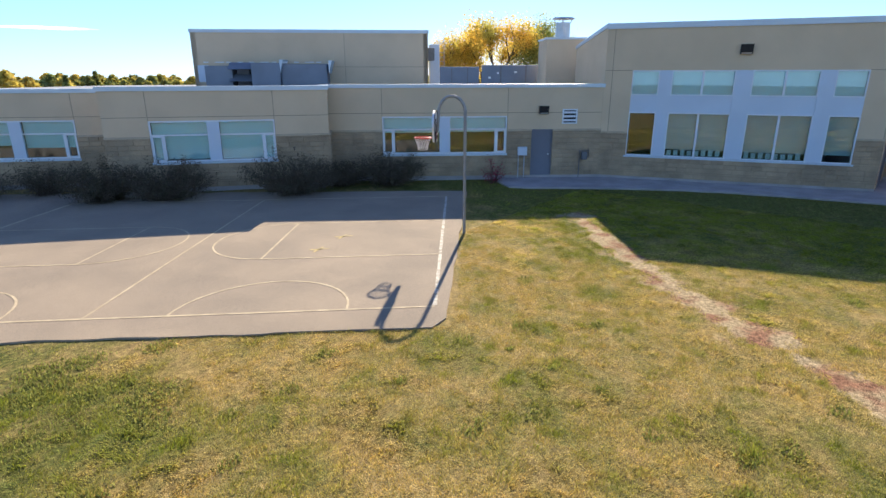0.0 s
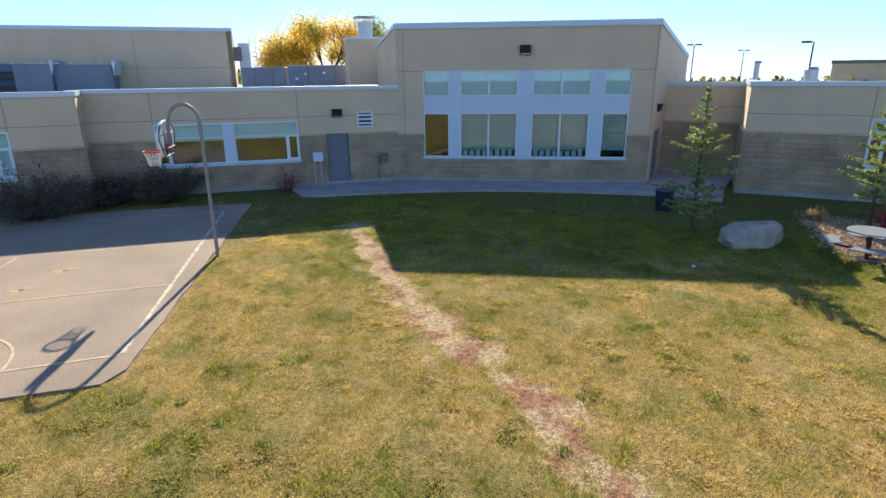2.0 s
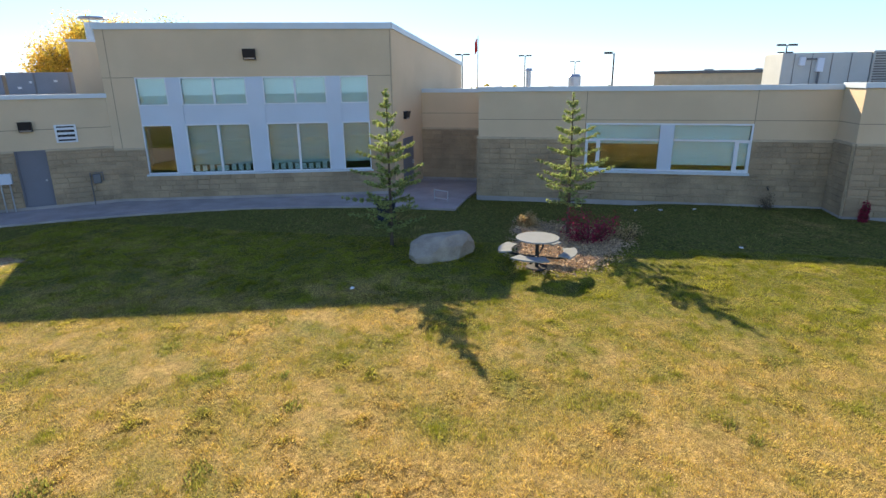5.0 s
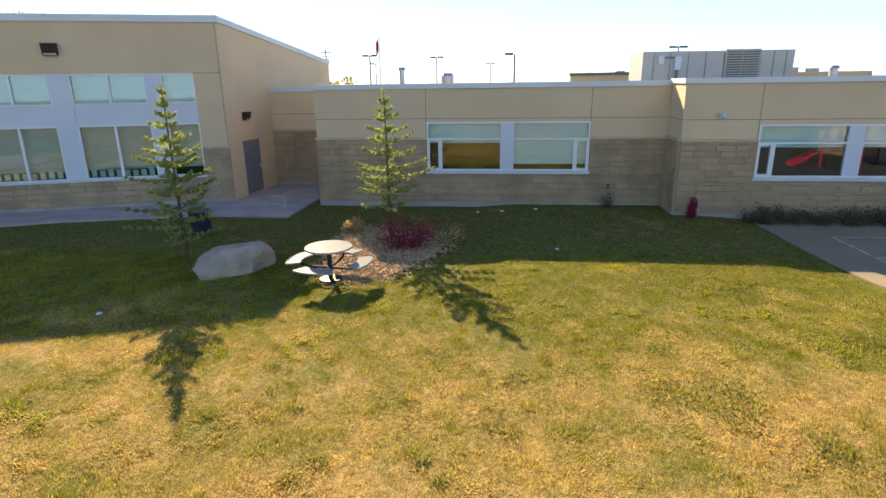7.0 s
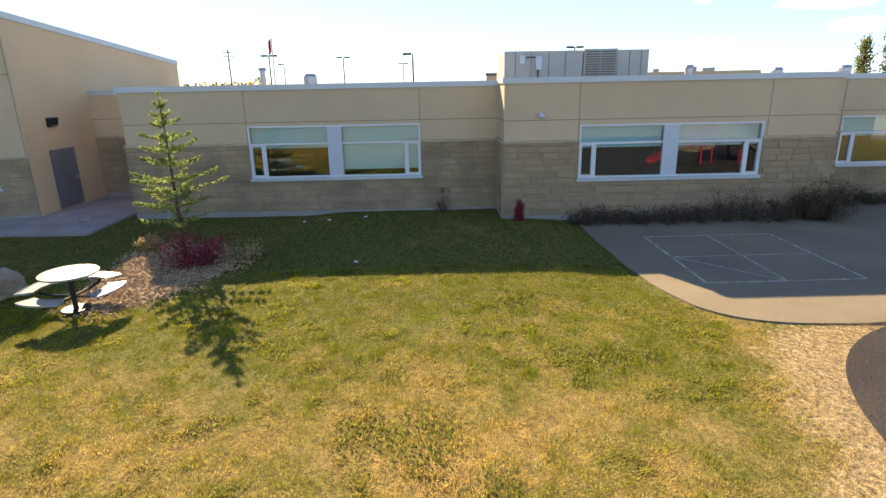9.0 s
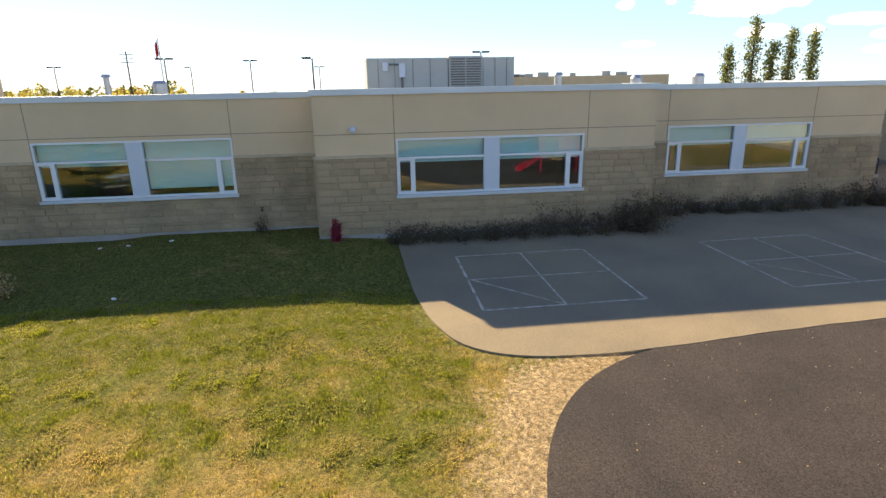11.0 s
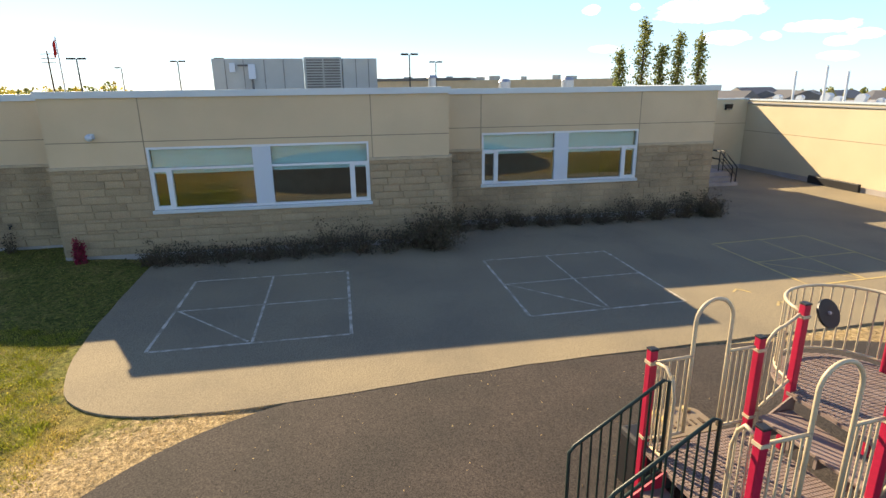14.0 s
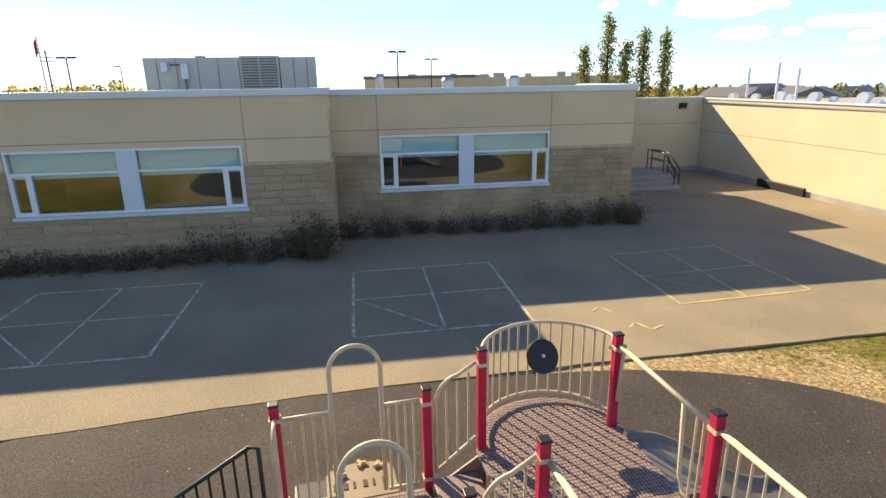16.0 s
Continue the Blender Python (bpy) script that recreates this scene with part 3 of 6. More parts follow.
def rub_edge(a, out=0.0):
    c, s = math.cos(a), math.sin(a)
    return (RUB[0] + (RUB[2] + out) * math.copysign(abs(c) ** (2 / 3.5), c), RUB[1] + (RUB[3] + out) * math.copysign(abs(s) ** (2 / 3.5), s))


def in_poly(x, y, poly):
    inside = False
    for (ax, ay), (bx, by) in zip(poly, poly[1:] + poly[:1]):
        if (ay > y) != (by > y) and x < ax + (bx - ax) * (y - ay) / (by - ay):
            inside = not inside
    return inside


def dirt_at(x, y):
    """How bare the lawn is, 0 to 1."""
    n = fbm(x, y, 0.9, 3.1)
    k = fbm(x, y, 2.2, 9)
    d = max(0.0, 1.0 - seg_dist(x, y, PATHLINE) / max(0.2, 0.54 + 0.45 * n + 0.45 * k)) * max(0.0, 0.72 + 0.9 * fbm(x, y, 1.3, 15) + 0.4 * k)
    e = 1.0 - abs(rub_r(x, y) - 1.0) * 9.0 / max(0.5, 1.5 + 0.8 * n)
    e *= 1.0 if (y < -14 and x > 11.5) else 0.55
    g = min(0.07, 0.2 * n) if (x < 9 and y > -6) else 0.0
    return max(0.0, min(1.0, max(d * 1.7, e * 1.1, g)))


def dry_shade_at(x, y):
    n = fbm(x, y, 0.28, 7.7) * 0.5 + fbm(x, y, 1.3, 1.2) * 0.5 + fbm(x, y, 4.5, 2.2) * 0.45
    n *= 0.95
    u = max(0.0, min(1.0, (y + 5) / 5))
    side = max(0.08, min(0.74, (0.47 - 0.06 * (x - 11)) * (1 - u) + (0.74 - 0.045 * (x - 7)) * u))
    # dryness by area; the -0.25 term paints the tower's shade as darker green
    side += 0.1 * ease((16.5 - x) / 3) + 0.16 * ease((-1 - y) / 4) * ease((18 - x) / 4) - 0.1 * ease((y + 4) / 4) - 0.25 * ease((x - 15) / 5) * ease((y + 5) / 3) + 0.06 * ease((-8 - y) / 2) - 0.3 * ease((x - 16.2) / 2.5) * ease((-5 - y) / 3) - 0.55 * ease((3.5 - x) / 2) * ease((y - 8) / 2)
    return max(0.0, min(1.0, side + n))


def lawn_material():
    m = bpy.data.materials.new("lawn_soil")
    m.use_nodes = True
    n, l = m.node_tree.nodes, m.node_tree.links
    b = n["Principled BSDF"]
    b.inputs["Roughness"].default_value, b.inputs["Specular IOR Level"].default_value = 0.95, 0.15
    at = n.new("ShaderNodeAttribute")
    at.attribute_name = "wear"
    sep = n.new("ShaderNodeSeparateColor")
    l.new(at.outputs["Color"], sep.inputs[0])
    tc = n.new("ShaderNodeTexCoord")

    def nz(scale, detail=5):
        t = n.new("ShaderNodeTexNoise")
        t.inputs["Scale"].default_value, t.inputs["Detail"].default_value = scale, detail
        l.new(tc.outputs["Object"], t.inputs[0])
        return t.outputs["Fac"]

    def mix(f, a, c):
        x = n.new("ShaderNodeMixRGB")
        for k, v in ((0, f), (1, a), (2, c)):
            if isinstance(v, tuple):
                x.inputs[k].default_value = (*v, 1)
            else:
                l.new(v, x.inputs[k])
        return x.outputs[0]

    def rng(v, lo, hi):
        r = n.new("ShaderNodeMapRange")
        r.inputs[1].default_value, r.inputs[2].default_value = lo, hi
        l.new(v, r.inputs[0])
        return r.outputs[0]
    fine = nz(55, 3)
    med = nz(7)
    green = mix(rng(med, 0.35, 0.65), (0.10, 0.115, 0.02), (0.15, 0.145, 0.03))
    dry = mix(rng(med, 0.35, 0.65), (0.44, 0.31, 0.105), (0.25, 0.175, 0.065))
    redness = n.new("ShaderNodeMath")
    redness.operation = "MULTIPLY"
    l.new(sep.outputs[2], redness.inputs[0])
    l.new(rng(nz(1.7), 0.46, 0.62), redness.inputs[1])
    soil = mix(redness.outputs[0], (0.42, 0.318, 0.17), (0.28, 0.14, 0.075))
    spread = n.new("ShaderNodeMath")
    spread.operation = "MULTIPLY_ADD"
    spread.use_clamp = True
    spread.inputs[1].default_value = 1.3
    l.new(nz(5, 6), spread.inputs[0])
    shift = n.new("ShaderNodeMath")
    shift.operation = "SUBTRACT"
    shift.inputs[1].default_value = 0.65
    l.new(sep.outputs[0], shift.inputs[0])
    l.new(shift.outputs[0], spread.inputs[2])
    col = mix(spread.outputs[0], green, dry)
    rag = n.new("ShaderNodeMath")
    rag.operation = "MULTIPLY_ADD"
    rag.inputs[1].default_value = 1.1
    l.new(nz(9, 6), rag.inputs[0])
    l.new(sep.outputs[1], rag.inputs[2])
    col = mix(rng(rag.outputs[0], 0.78, 1.14), col, soil)
    h = n.new("ShaderNodeHueSaturation")
    mr = n.new("ShaderNodeMapRange")
    mr.inputs[1].default_value, mr.inputs[2].default_value, mr.inputs[3].default_value, mr.inputs[4].default_value = 0.3, 0.7, 0.5, 1.45
    l.new(fine, mr.inputs[0])
    patch = n.new("ShaderNodeMapRange")
    patch.inputs[1].default_value, patch.inputs[2].default_value, patch.inputs[3].default_value, patch.inputs[4].default_value = 0.34, 0.66, 0.55, 1.38
    l.new(nz(14, 4), patch.inputs[0])
    both = n.new("ShaderNodeMath")
    both.operation = "MULTIPLY"
    l.new(mr.outputs[0], both.inputs[0])
    l.new(patch.outputs[0], both.inputs[1])
    l.new(both.outputs[0], h.inputs["Value"])
    l.new(col, h.inputs["Color"])
    l.new(h.outputs[0], b.inputs["Base Color"])
    bp = n.new("ShaderNodeBump")
    bp.inputs["Strength"].default_value, bp.inputs["Distance"].default_value = 0.9, 0.03
    l.new(fine, bp.inputs["Height"])
    l.new(bp.outputs[0], b.inputs["Normal"])
    return m


def grid_axis(lo, hi, step):
    inner = [lo + i * step for i in range(int((hi - lo) / step) + 1)]
    outs = [10, 25, 50, 90, 150, 250, 400, 700, 1200, 2500]
    return [lo - o for o in reversed(outs)] + inner + [inner[-1] + o for o in outs]


def land(x, y):
    """Height of the ground: a slight rise before the classroom wall, and a long fall far out."""
    d = math.hypot(x - 15, y + 5)
    return -0.018 * max(0.0, d - 70) + 0.1 * ease((x - 17.5) / 2) * ease((-6.2 - y) / 1.6) * ease((y + 14.6) / 1.6)


xs, ys = grid_axis(-19, 29, 0.32), grid_axis(-45, 30, 0.32)
verts, cols = [], []
for y in ys:
    for x in xs:
        near = -19 <= x <= 29.1 and -45 <= y <= 30.1
        fade = max(0.0, min(1.0, (x + 19) / 5, (y + 45) / 5))
        z = land(x, y) + (0.02 * fbm(x, y, 0.6, 5) - 0.012 if near else -0.02)
        verts.append((x, y, min(z, 0.012 + land(x, y)) if near else z))
        cols.append((0.6 + (dry_shade_at(x, y) - 0.6) * fade, 0.1 + (dirt_at(x, y) - 0.1) * fade, 1.0 if seg_dist(x, y, PATHLINE) < 2 else 0.0) if near else (0.6, 0.1, 0.0))
nx = len(xs)
faces = [(j * nx + i, j * nx + i + 1, (j + 1) * nx + i + 1, (j + 1) * nx + i) for j in range(len(ys) - 1) for i in range(nx - 1)]
me = bpy.data.meshes.new("ground")
me.from_pydata(verts, [], faces)
att = me.color_attributes.new("wear", "FLOAT_COLOR", "POINT")
att.data.foreach_set("color", [c for a, b, r in cols for c in (a, b, r, 1.0)])
M["lawn"] = lawn_material()
me.materials.append(M["lawn"])
me.polygons.foreach_set("use_smooth", [True] * len(me.polygons))
ground = tagged(new("ground", me), "patchy autumn lawn, green and dry, with worn bare soil", "lawn", kind="structure")

# basketball court, in its own axes: a along the sideline, b along the end line
CO, CU, CV = Vector((7.48, 9.18)), Vector((-0.684, 0.730)), Vector((0.805, 0.593))


def ct(a, b):
    p = CO + CU * a + CV * b
    return (p.x, p.y)


def ragged(poly, amp, step=0.35, seed=0):
    out = []
    for (ax, ay), (bx, by) in zip(poly, poly[1:] + poly[:1]):
        k = max(1, int(math.hypot(bx - ax, by - ay) / step))
        for i in range(k):
            x, y = ax + (bx - ax) * i / k, ay + (by - ay) * i / k
            out.append((x + amp * noise.noise(Vector((x * 1.3, y * 1.3, seed))), y + amp * noise.noise(Vector((x * 1.3, y * 1.3, seed + 9)))))
    return out


bm = bmesh.new()
prism(bm, ragged([ct(0.0, -0.95), ct(-0.25, -0.6), ct(-0.45, 4), ct(-0.8, 11.2), ct(-0.8, 11.6), ct(16, 12.6), ct(26, 12.6), ct(26, -0.75)], 0.07), -0.15, 0.02)
court = single("court_pavement", bm, M["court"], "sun-bleached grey asphalt basketball court", "pavement", kind="structure")
def rounded(line, times=2):
    """Cuts the corners of an open line."""
    for k in range(times):
        out = [line[0]]
        for (ax, ay), (bx, by) in zip(line, line[1:]):
            out += [(ax * 0.75 + bx * 0.25, ay * 0.75 + by * 0.25), (ax * 0.25 + bx * 0.75, ay * 0.25 + by * 0.75)]
        line = out + [line[-1]]
    return line


bm = bmesh.new()
prism(bm, ragged(rounded([(24.95, -14.7), (22.95, -14.72), (20.2, -14.85), (18.6, -15.05), (17.6, -15.5), (17.1, -16.4), (17.0, -17.6), (17.08, -18.8)]) + [(17.35, -21), (17.5, -23), (17.66, -27.3), (17.76, -32), (17.95, -39.5), (35.28, -39.5), (35.28, -33.65), (30.6, -33.65), (30.6, -31.65), (26.6, -31.65), (26.6, -22.5), (24.9, -22.4)], 0.04), -0.15, 0.02)
yard = single("play_yard_pavement", bm, M["asphalt"], "grey asphalt play yard along the classroom wall", "pavement", kind="structure")
bm = bmesh.new()
prism(bm, [rub_edge(k * math.pi / 90) for k in range(180)], -0.15, 0.012)
rubber = single("playground_pavement", bm, M["rubber"], "dark fine-grained surfacing in a rounded bed under the climber", "pavement", kind="structure")

# curved concrete walk in front of the tower
outer = [(20.2, 16.1), (19.0, 14.5), (19.3, 13.8), (20.3, 12.5), (21.5, 10.7), (22.5, 8.8), (23.3, 6.8), (23.9, 4.6), (24.3, 2.4), (24.35, -0.25), (26.4, -0.3), (30.2, -0.75), (30.2, 2.5), (26.8, 2.7), (23.45, 12.55)]
bm = bmesh.new()
prism(bm, outer, -0.15, 0.06)
walkway = single("concrete_walk", bm, M["concrete"], "pale concrete walk curving along the tower front", "pavement", kind="structure")


def stripe(bm, pts, w=0.06, z=0.026):
    """A painted stripe along points, with worn gaps in its width."""
    pts = [Vector(p) for p in pts]
    fine = []
    for a, b in zip(pts, pts[1:]):
        k = max(1, int((b - a).length / 0.25))
        fine += [a.lerp(b, i / k) for i in range(k)]
    fine.append(pts[-1])
    rows = []
    for i, p in enumerate(fine):
        d = (fine[min(i + 1, len(fine) - 1)] - fine[max(i - 1, 0)]).normalized()
        n = Vector((-d.y, d.x))
        ww = w * (0.42 + 0.14 * noise.noise(Vector((p.x * 3, p.y * 3, 0))))
        rows.append((bm.verts.new((*(p + n * ww), z)), bm.verts.new((*(p - n * ww), z))))
    for (a, b), (c, d) in zip(rows, rows[1:]):
        bm.faces.new((a, b, d, c))


def painted(name, lines, material, parent, w=0.06, label=""):
    bm = bmesh.new()
    for pts in lines:
        stripe(bm, pts, w)
    return part(name, bm, material, parent, label)


CL = 13.55


def arc(ca, cb, r, t0, t1, k=18, rb=None):
    return [ct(ca + r * math.cos(radians(t0 + (t1 - t0) * i / k)), cb + (rb or r) * math.sin(radians(t0 + (t1 - t0) * i / k))) for i in range(k + 1)]


painted("sideline", [[ct(0, 0), ct(CL, 0)]], M["cline"], court, 0.075)
painted("sideline", [[ct(0, 10.6), ct(CL, 10.6)]], M["cline"], court, 0.075)
painted("end_line", [[ct(0, 0.04), ct(0, 10.56)]], M["line"], court, 0.1)
painted("end_line", [[ct(CL, 0.04), ct(CL, 10.56)]], M["cline"], court, 0.09)
painted("centre_line", [[ct(6.77, 0.04), ct(6.77, 10.56)]], M["cline"], court)
for a0, a1, c, t0, t1 in ((0.06, 4.55, 4.55, -90, 90), (CL - 0.06, CL - 4.55, CL - 4.55, 90, 270)):
    painted("key_line", [[ct(a0, 3.43), ct(a1, 3.43)], [ct(a0, 6.95), ct(a1, 6.95)], [ct(a1, 3.46), ct(a1, 6.92)]], M["cline"], court)
    painted("key_arc", [arc(c, 5.19, 1.75, t0, t1)], M["cline"], court)
for c in (3.48, CL - 3.48):
    painted("half_circle", [arc(c, 0.03, 1.72, 0, 180)], M["cline"], court)
for a, b in ((2.6, 5.4), (3.0, 4.2)):
    painted("mark", [[ct(a, b), ct(a + 0.5, b - 0.1)], [ct(a + 0.2, b + 0.15), ct(a + 0.35, b - 0.3)]], M["yline"], court, 0.09)


def four_square(x0, y0, x1, y1, skew, mt):
    """Ball-game square: outer frame, cross, and one diagonal."""
    c = lambda u, v: (x0 + (x1 - x0) * u + skew * v, y0 + (y1 - y0) * v - skew * 0.1 * u)
    painted("square_outline", [[c(0, 0), c(1, 0)], [c(1, 0.01), c(1, 1)], [c(0.99, 1), c(0, 1)], [c(0, 0.99), c(0, 0.01)]], mt, yard, 0.07)
    painted("square_cross", [[c(0.5, 0.01), c(0.5, 0.99)], [c(0.01, 0.5), c(0.49, 0.5)], [c(0.51, 0.5), c(0.99, 0.5)]], mt, yard, 0.055)
    painted("square_diagonal", [[c(0.5, 0.02), c(0.02, 0.48)]], mt, yard, 0.05)


four_square(19.12, -16.1, 22.72, -19.5, 0.04, M["line"])
four_square(19.25, -22.85, 22.85, -26.15, 0.1, M["line"])
four_square(19.6, -29.25, 22.95, -32.3, 0.2, M["yline"])
painted("mark", [[(18.75, -27.75), (18.95, -27.95)], [(18.95, -27.95), (18.6, -28.1)], [(18.6, -28.1), (18.75, -28.4)]], M["yline"], yard, 0.07)
painted("mark", [[(19.6, -27.4), (19.75, -27.6)], [(19.75, -27.6), (19.5, -27.75)]], M["yline"], yard, 0.06)


# ---- grass ----
def allowed(x, y):
    if rub_r(x, y) < 1.005:
        return False
    p = Vector((x, y)) - CO
    det = CU.x * CV.y - CU.y * CV.x
    a, b = (p.x * CV.y - p.y * CV.x) / det, (CU.x * p.y - CU.y * p.x) / det
    if a > -0.35 - 0.04 * b and b > -0.88 and a < 27:
        return False
    if y < -14.75 and x > 17.05 + 0.045 * max(0, -18 - y):
        if not (x < 18.6 and y > -15.6 and (x - 18.6) ** 2 + (y + 16.6) ** 2 > 2.2):
            return False
    if x > 24.9 and y < -12.5:
        return False
    if x > 26.3:
        return False
    if y > -0.3:
        for (ax, ay), (bx, by) in zip(outer[1:9], outer[2:10]):
            if min(ay, by) <= y <= max(ay, by) and x > ax + (bx - ax) * (y - ay) / ((by - ay) or 1e-6) - 0.02:
                return False
        if y > 14 and x > 19.5:
            return False
    if 17 < x < 24 and -6.5 < y < -2 and in_poly(x + 0.3 * fbm(x, y, 2.5, 6), y + 0.3 * fbm(x, y, 2.5, 16), BED):
        return False
    return True


rng = np.random.default_rng(5)
GX0, GY0, GS, GNX, GNY = -3.0, -33.0, 0.1, 294, 531
F_ok, F_wear, F_dry_shade, F_tuft, F_comb, F_z = (np.zeros((GNY, GNX), dtype=np.float32) for k in range(6))
for j in range(GNY):
    for i in range(GNX):
        x, y = GX0 + GS * i, GY0 + GS * j
        if allowed(x, y):
            F_ok[j, i] = 1
            F_wear[j, i], F_dry_shade[j, i] = dirt_at(x, y), dry_shade_at(x, y)
            F_tuft[j, i] = fbm(x, y, 3.6, 20)
            F_comb[j, i] = noise.noise(Vector((x * 0.9, y * 0.9, 4.0))) * 5.0
            F_z[j, i] = land(x, y)


def field(f, x, y):
    """Value of a field between its grid points."""
    u, v = np.clip((x - GX0) / GS, 0, GNX - 1.001), np.clip((y - GY0) / GS, 0, GNY - 1.001)
    i, j = u.astype(int), v.astype(int)
    a, b = u - i, v - j
    return f[j, i] * (1 - a) * (1 - b) + f[j, i + 1] * a * (1 - b) + f[j + 1, i] * (1 - a) * b + f[j + 1, i + 1] * a * b


N = 1750000
near_n = int(N * 0.8)
gx = np.concatenate([rng.uniform(0.5, 20.5, near_n), rng.uniform(-3, 26.3, N - near_n)])
gy = np.concatenate([rng.uniform(-16, 12, near_n), rng.uniform(-33, 20, N - near_n)])
ok = field(F_ok, gx, gy) > 0.9
gx, gy = gx[ok], gy[ok]
wear, dry, tuft = field(F_wear, gx, gy), field(F_dry_shade, gx, gy), field(F_tuft, gx, gy)
ok = rng.uniform(0, 1, len(gx)) > wear * 1.05 + np.maximum(0, -tuft * 1.1 - 0.05)
gx, gy, dry, tuft = gx[ok], gy[ok], dry[ok], tuft[ok]
n = len(gx)
high = (0.5 + 2.1 * np.clip(tuft, 0, 1)) * (1.15 - 0.4 * dry)
hts = rng.uniform(0.01, 0.03, n) * high
yaw = field(F_comb, gx, gy) + rng.normal(0, 0.75, n)
reach = hts * np.abs(rng.normal(1.1, 0.6, n)) + 0.008
wid = rng.uniform(0.0045, 0.0095, n) * (0.8 + 0.6 * np.maximum(0, tuft))
zb = field(F_z, gx, gy) - 0.01
c, q = np.cos(yaw), np.sin(yaw)
bl = np.empty((n, 3, 3))
bl[:, 0] = np.stack([gx - q * wid, gy + c * wid, zb], 1)
bl[:, 1] = np.stack([gx + q * wid, gy - c * wid, zb], 1)
bl[:, 2] = np.stack([gx + c * reach, gy + q * reach, zb + hts + 0.008], 1)
shade = np.clip(dry * 1.1 - 0.02 + 0.12 - 0.5 * np.clip(tuft, -0.4, 1) + rng.uniform(-0.3, 0.3, n), 0, 1)
vv, tint = [], []
# ranker green weeds in clumps
rw = random.Random(12)
spots = [(14.2, -9.5, 0.4), (14.1, -10.3, 0.55), (16.1, -13.2, 0.35), (15.6, -9.8, 0.25), (16.5, -7.9, 0.25), (18.1, -12.1, 0.5), (1.4, 11.9, 0.5), (1.2, 10.4, 0.4), (13.2, -11.1, 0.3), (14.5, -7.5, 0.2)]
spots += [(rw.uniform(0, 17), rw.uniform(-14, 11), rw.uniform(0.08, 0.22)) for k in range(90)] + [(rw.uniform(0.0, 3.4), rw.uniform(9.5, 13), rw.uniform(0.2, 0.4)) for k in range(10)]
for cx, cy, rad in spots:
    for k in range(int(2600 * rad * rad) + 30):
        a, q = rw.uniform(0, 6.283), rad * math.sqrt(rw.random()) * rw.uniform(0.6, 1.25)
        x, y = cx + q * math.cos(a) * 1.3, cy + q * math.sin(a)
        if not allowed(x, y):
            continue
        w, h, az = rw.uniform(0.008, 0.016), rw.uniform(0.025, 0.065), rw.uniform(0, 6.283)
        c, s, o = math.cos(az), math.sin(az), rw.gauss(0, 0.03)
        zg = land(x, y) - 0.01
        vv += [(x - s * w, y + c * w, zg), (x + s * w, y - c * w, zg), (x + c * o, y + s * o, zg + h)]
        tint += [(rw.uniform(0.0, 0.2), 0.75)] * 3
vv = np.concatenate([bl.reshape(-1, 3), np.array(vv)])
# second channel paints grass near the building darker, standing in for its shade
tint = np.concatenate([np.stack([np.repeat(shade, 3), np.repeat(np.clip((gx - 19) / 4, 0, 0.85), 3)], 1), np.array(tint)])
me = bpy.data.meshes.new("grass")
nf = len(vv) // 3
me.vertices.add(len(vv))
me.vertices.foreach_set("co", np.array(vv, dtype=np.float32).ravel())
me.loops.add(len(vv))
me.loops.foreach_set("vertex_index", np.arange(len(vv), dtype=np.int32))
me.polygons.add(nf)
me.polygons.foreach_set("loop_start", np.arange(0, len(vv), 3, dtype=np.int32))
me.update(calc_edges=True)
att = me.color_attributes.new("wear", "FLOAT_COLOR", "POINT")
ta = np.zeros((len(vv), 4), dtype=np.float32)
ta[:, :2], ta[:, 3] = np.array(tint, dtype=np.float32), 1
att.data.foreach_set("color", ta.ravel())


def blade_material():
    m = bpy.data.materials.new("grass_blades")
    m.use_nodes = True
    n, l = m.node_tree.nodes, m.node_tree.links
    b = n["Principled BSDF"]
    b.inputs["Roughness"].default_value, b.inputs["Specular IOR Level"].default_value = 0.7, 0.2
    at, sep, mx, hs, g, mr = n.new("ShaderNodeAttribute"), n.new("ShaderNodeSeparateColor"), n.new("ShaderNodeMixRGB"), n.new("ShaderNodeHueSaturation"), n.new("ShaderNodeNewGeometry"), n.new("ShaderNodeMapRange")
    at.attribute_name = "wear"
    # dark green of the weeds, also painted on as shade by the building
    weed_shade_mix = n.new("ShaderNodeMixRGB")
    weed_shade_mix.inputs[1].default_value, weed_shade_mix.inputs[2].default_value = (0.35, 0.37, 0.032, 1), (0.155, 0.19, 0.05, 1)
    l.new(sep.outputs[1], weed_shade_mix.inputs[0])
    l.new(weed_shade_mix.outputs[0], mx.inputs[1])
    mx.inputs[2].default_value = (0.77, 0.58, 0.175, 1)
    mr.inputs[3].default_value, mr.inputs[4].default_value = 0.5, 1.36
    l.new(at.outputs["Color"], sep.inputs[0])
    l.new(sep.outputs[0], mx.inputs[0])
    l.new(mx.outputs[0], hs.inputs["Color"])
    l.new(g.outputs["Random Per Island"], mr.inputs[0])
    l.new(mr.outputs[0], hs.inputs["Value"])
    l.new(hs.outputs[0], b.inputs["Base Color"])
    tr, ad = n.new("ShaderNodeBsdfTranslucent"), n.new("ShaderNodeMixShader")
    ad.inputs[0].default_value = 0.58
    l.new(hs.outputs[0], tr.inputs[0])
    l.new(b.outputs[0], ad.inputs[1])
    l.new(tr.outputs[0], ad.inputs[2])
    l.new(ad.outputs[0], n["Material Output"].inputs[0])
    return m


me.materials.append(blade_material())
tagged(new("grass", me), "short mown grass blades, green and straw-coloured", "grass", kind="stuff")


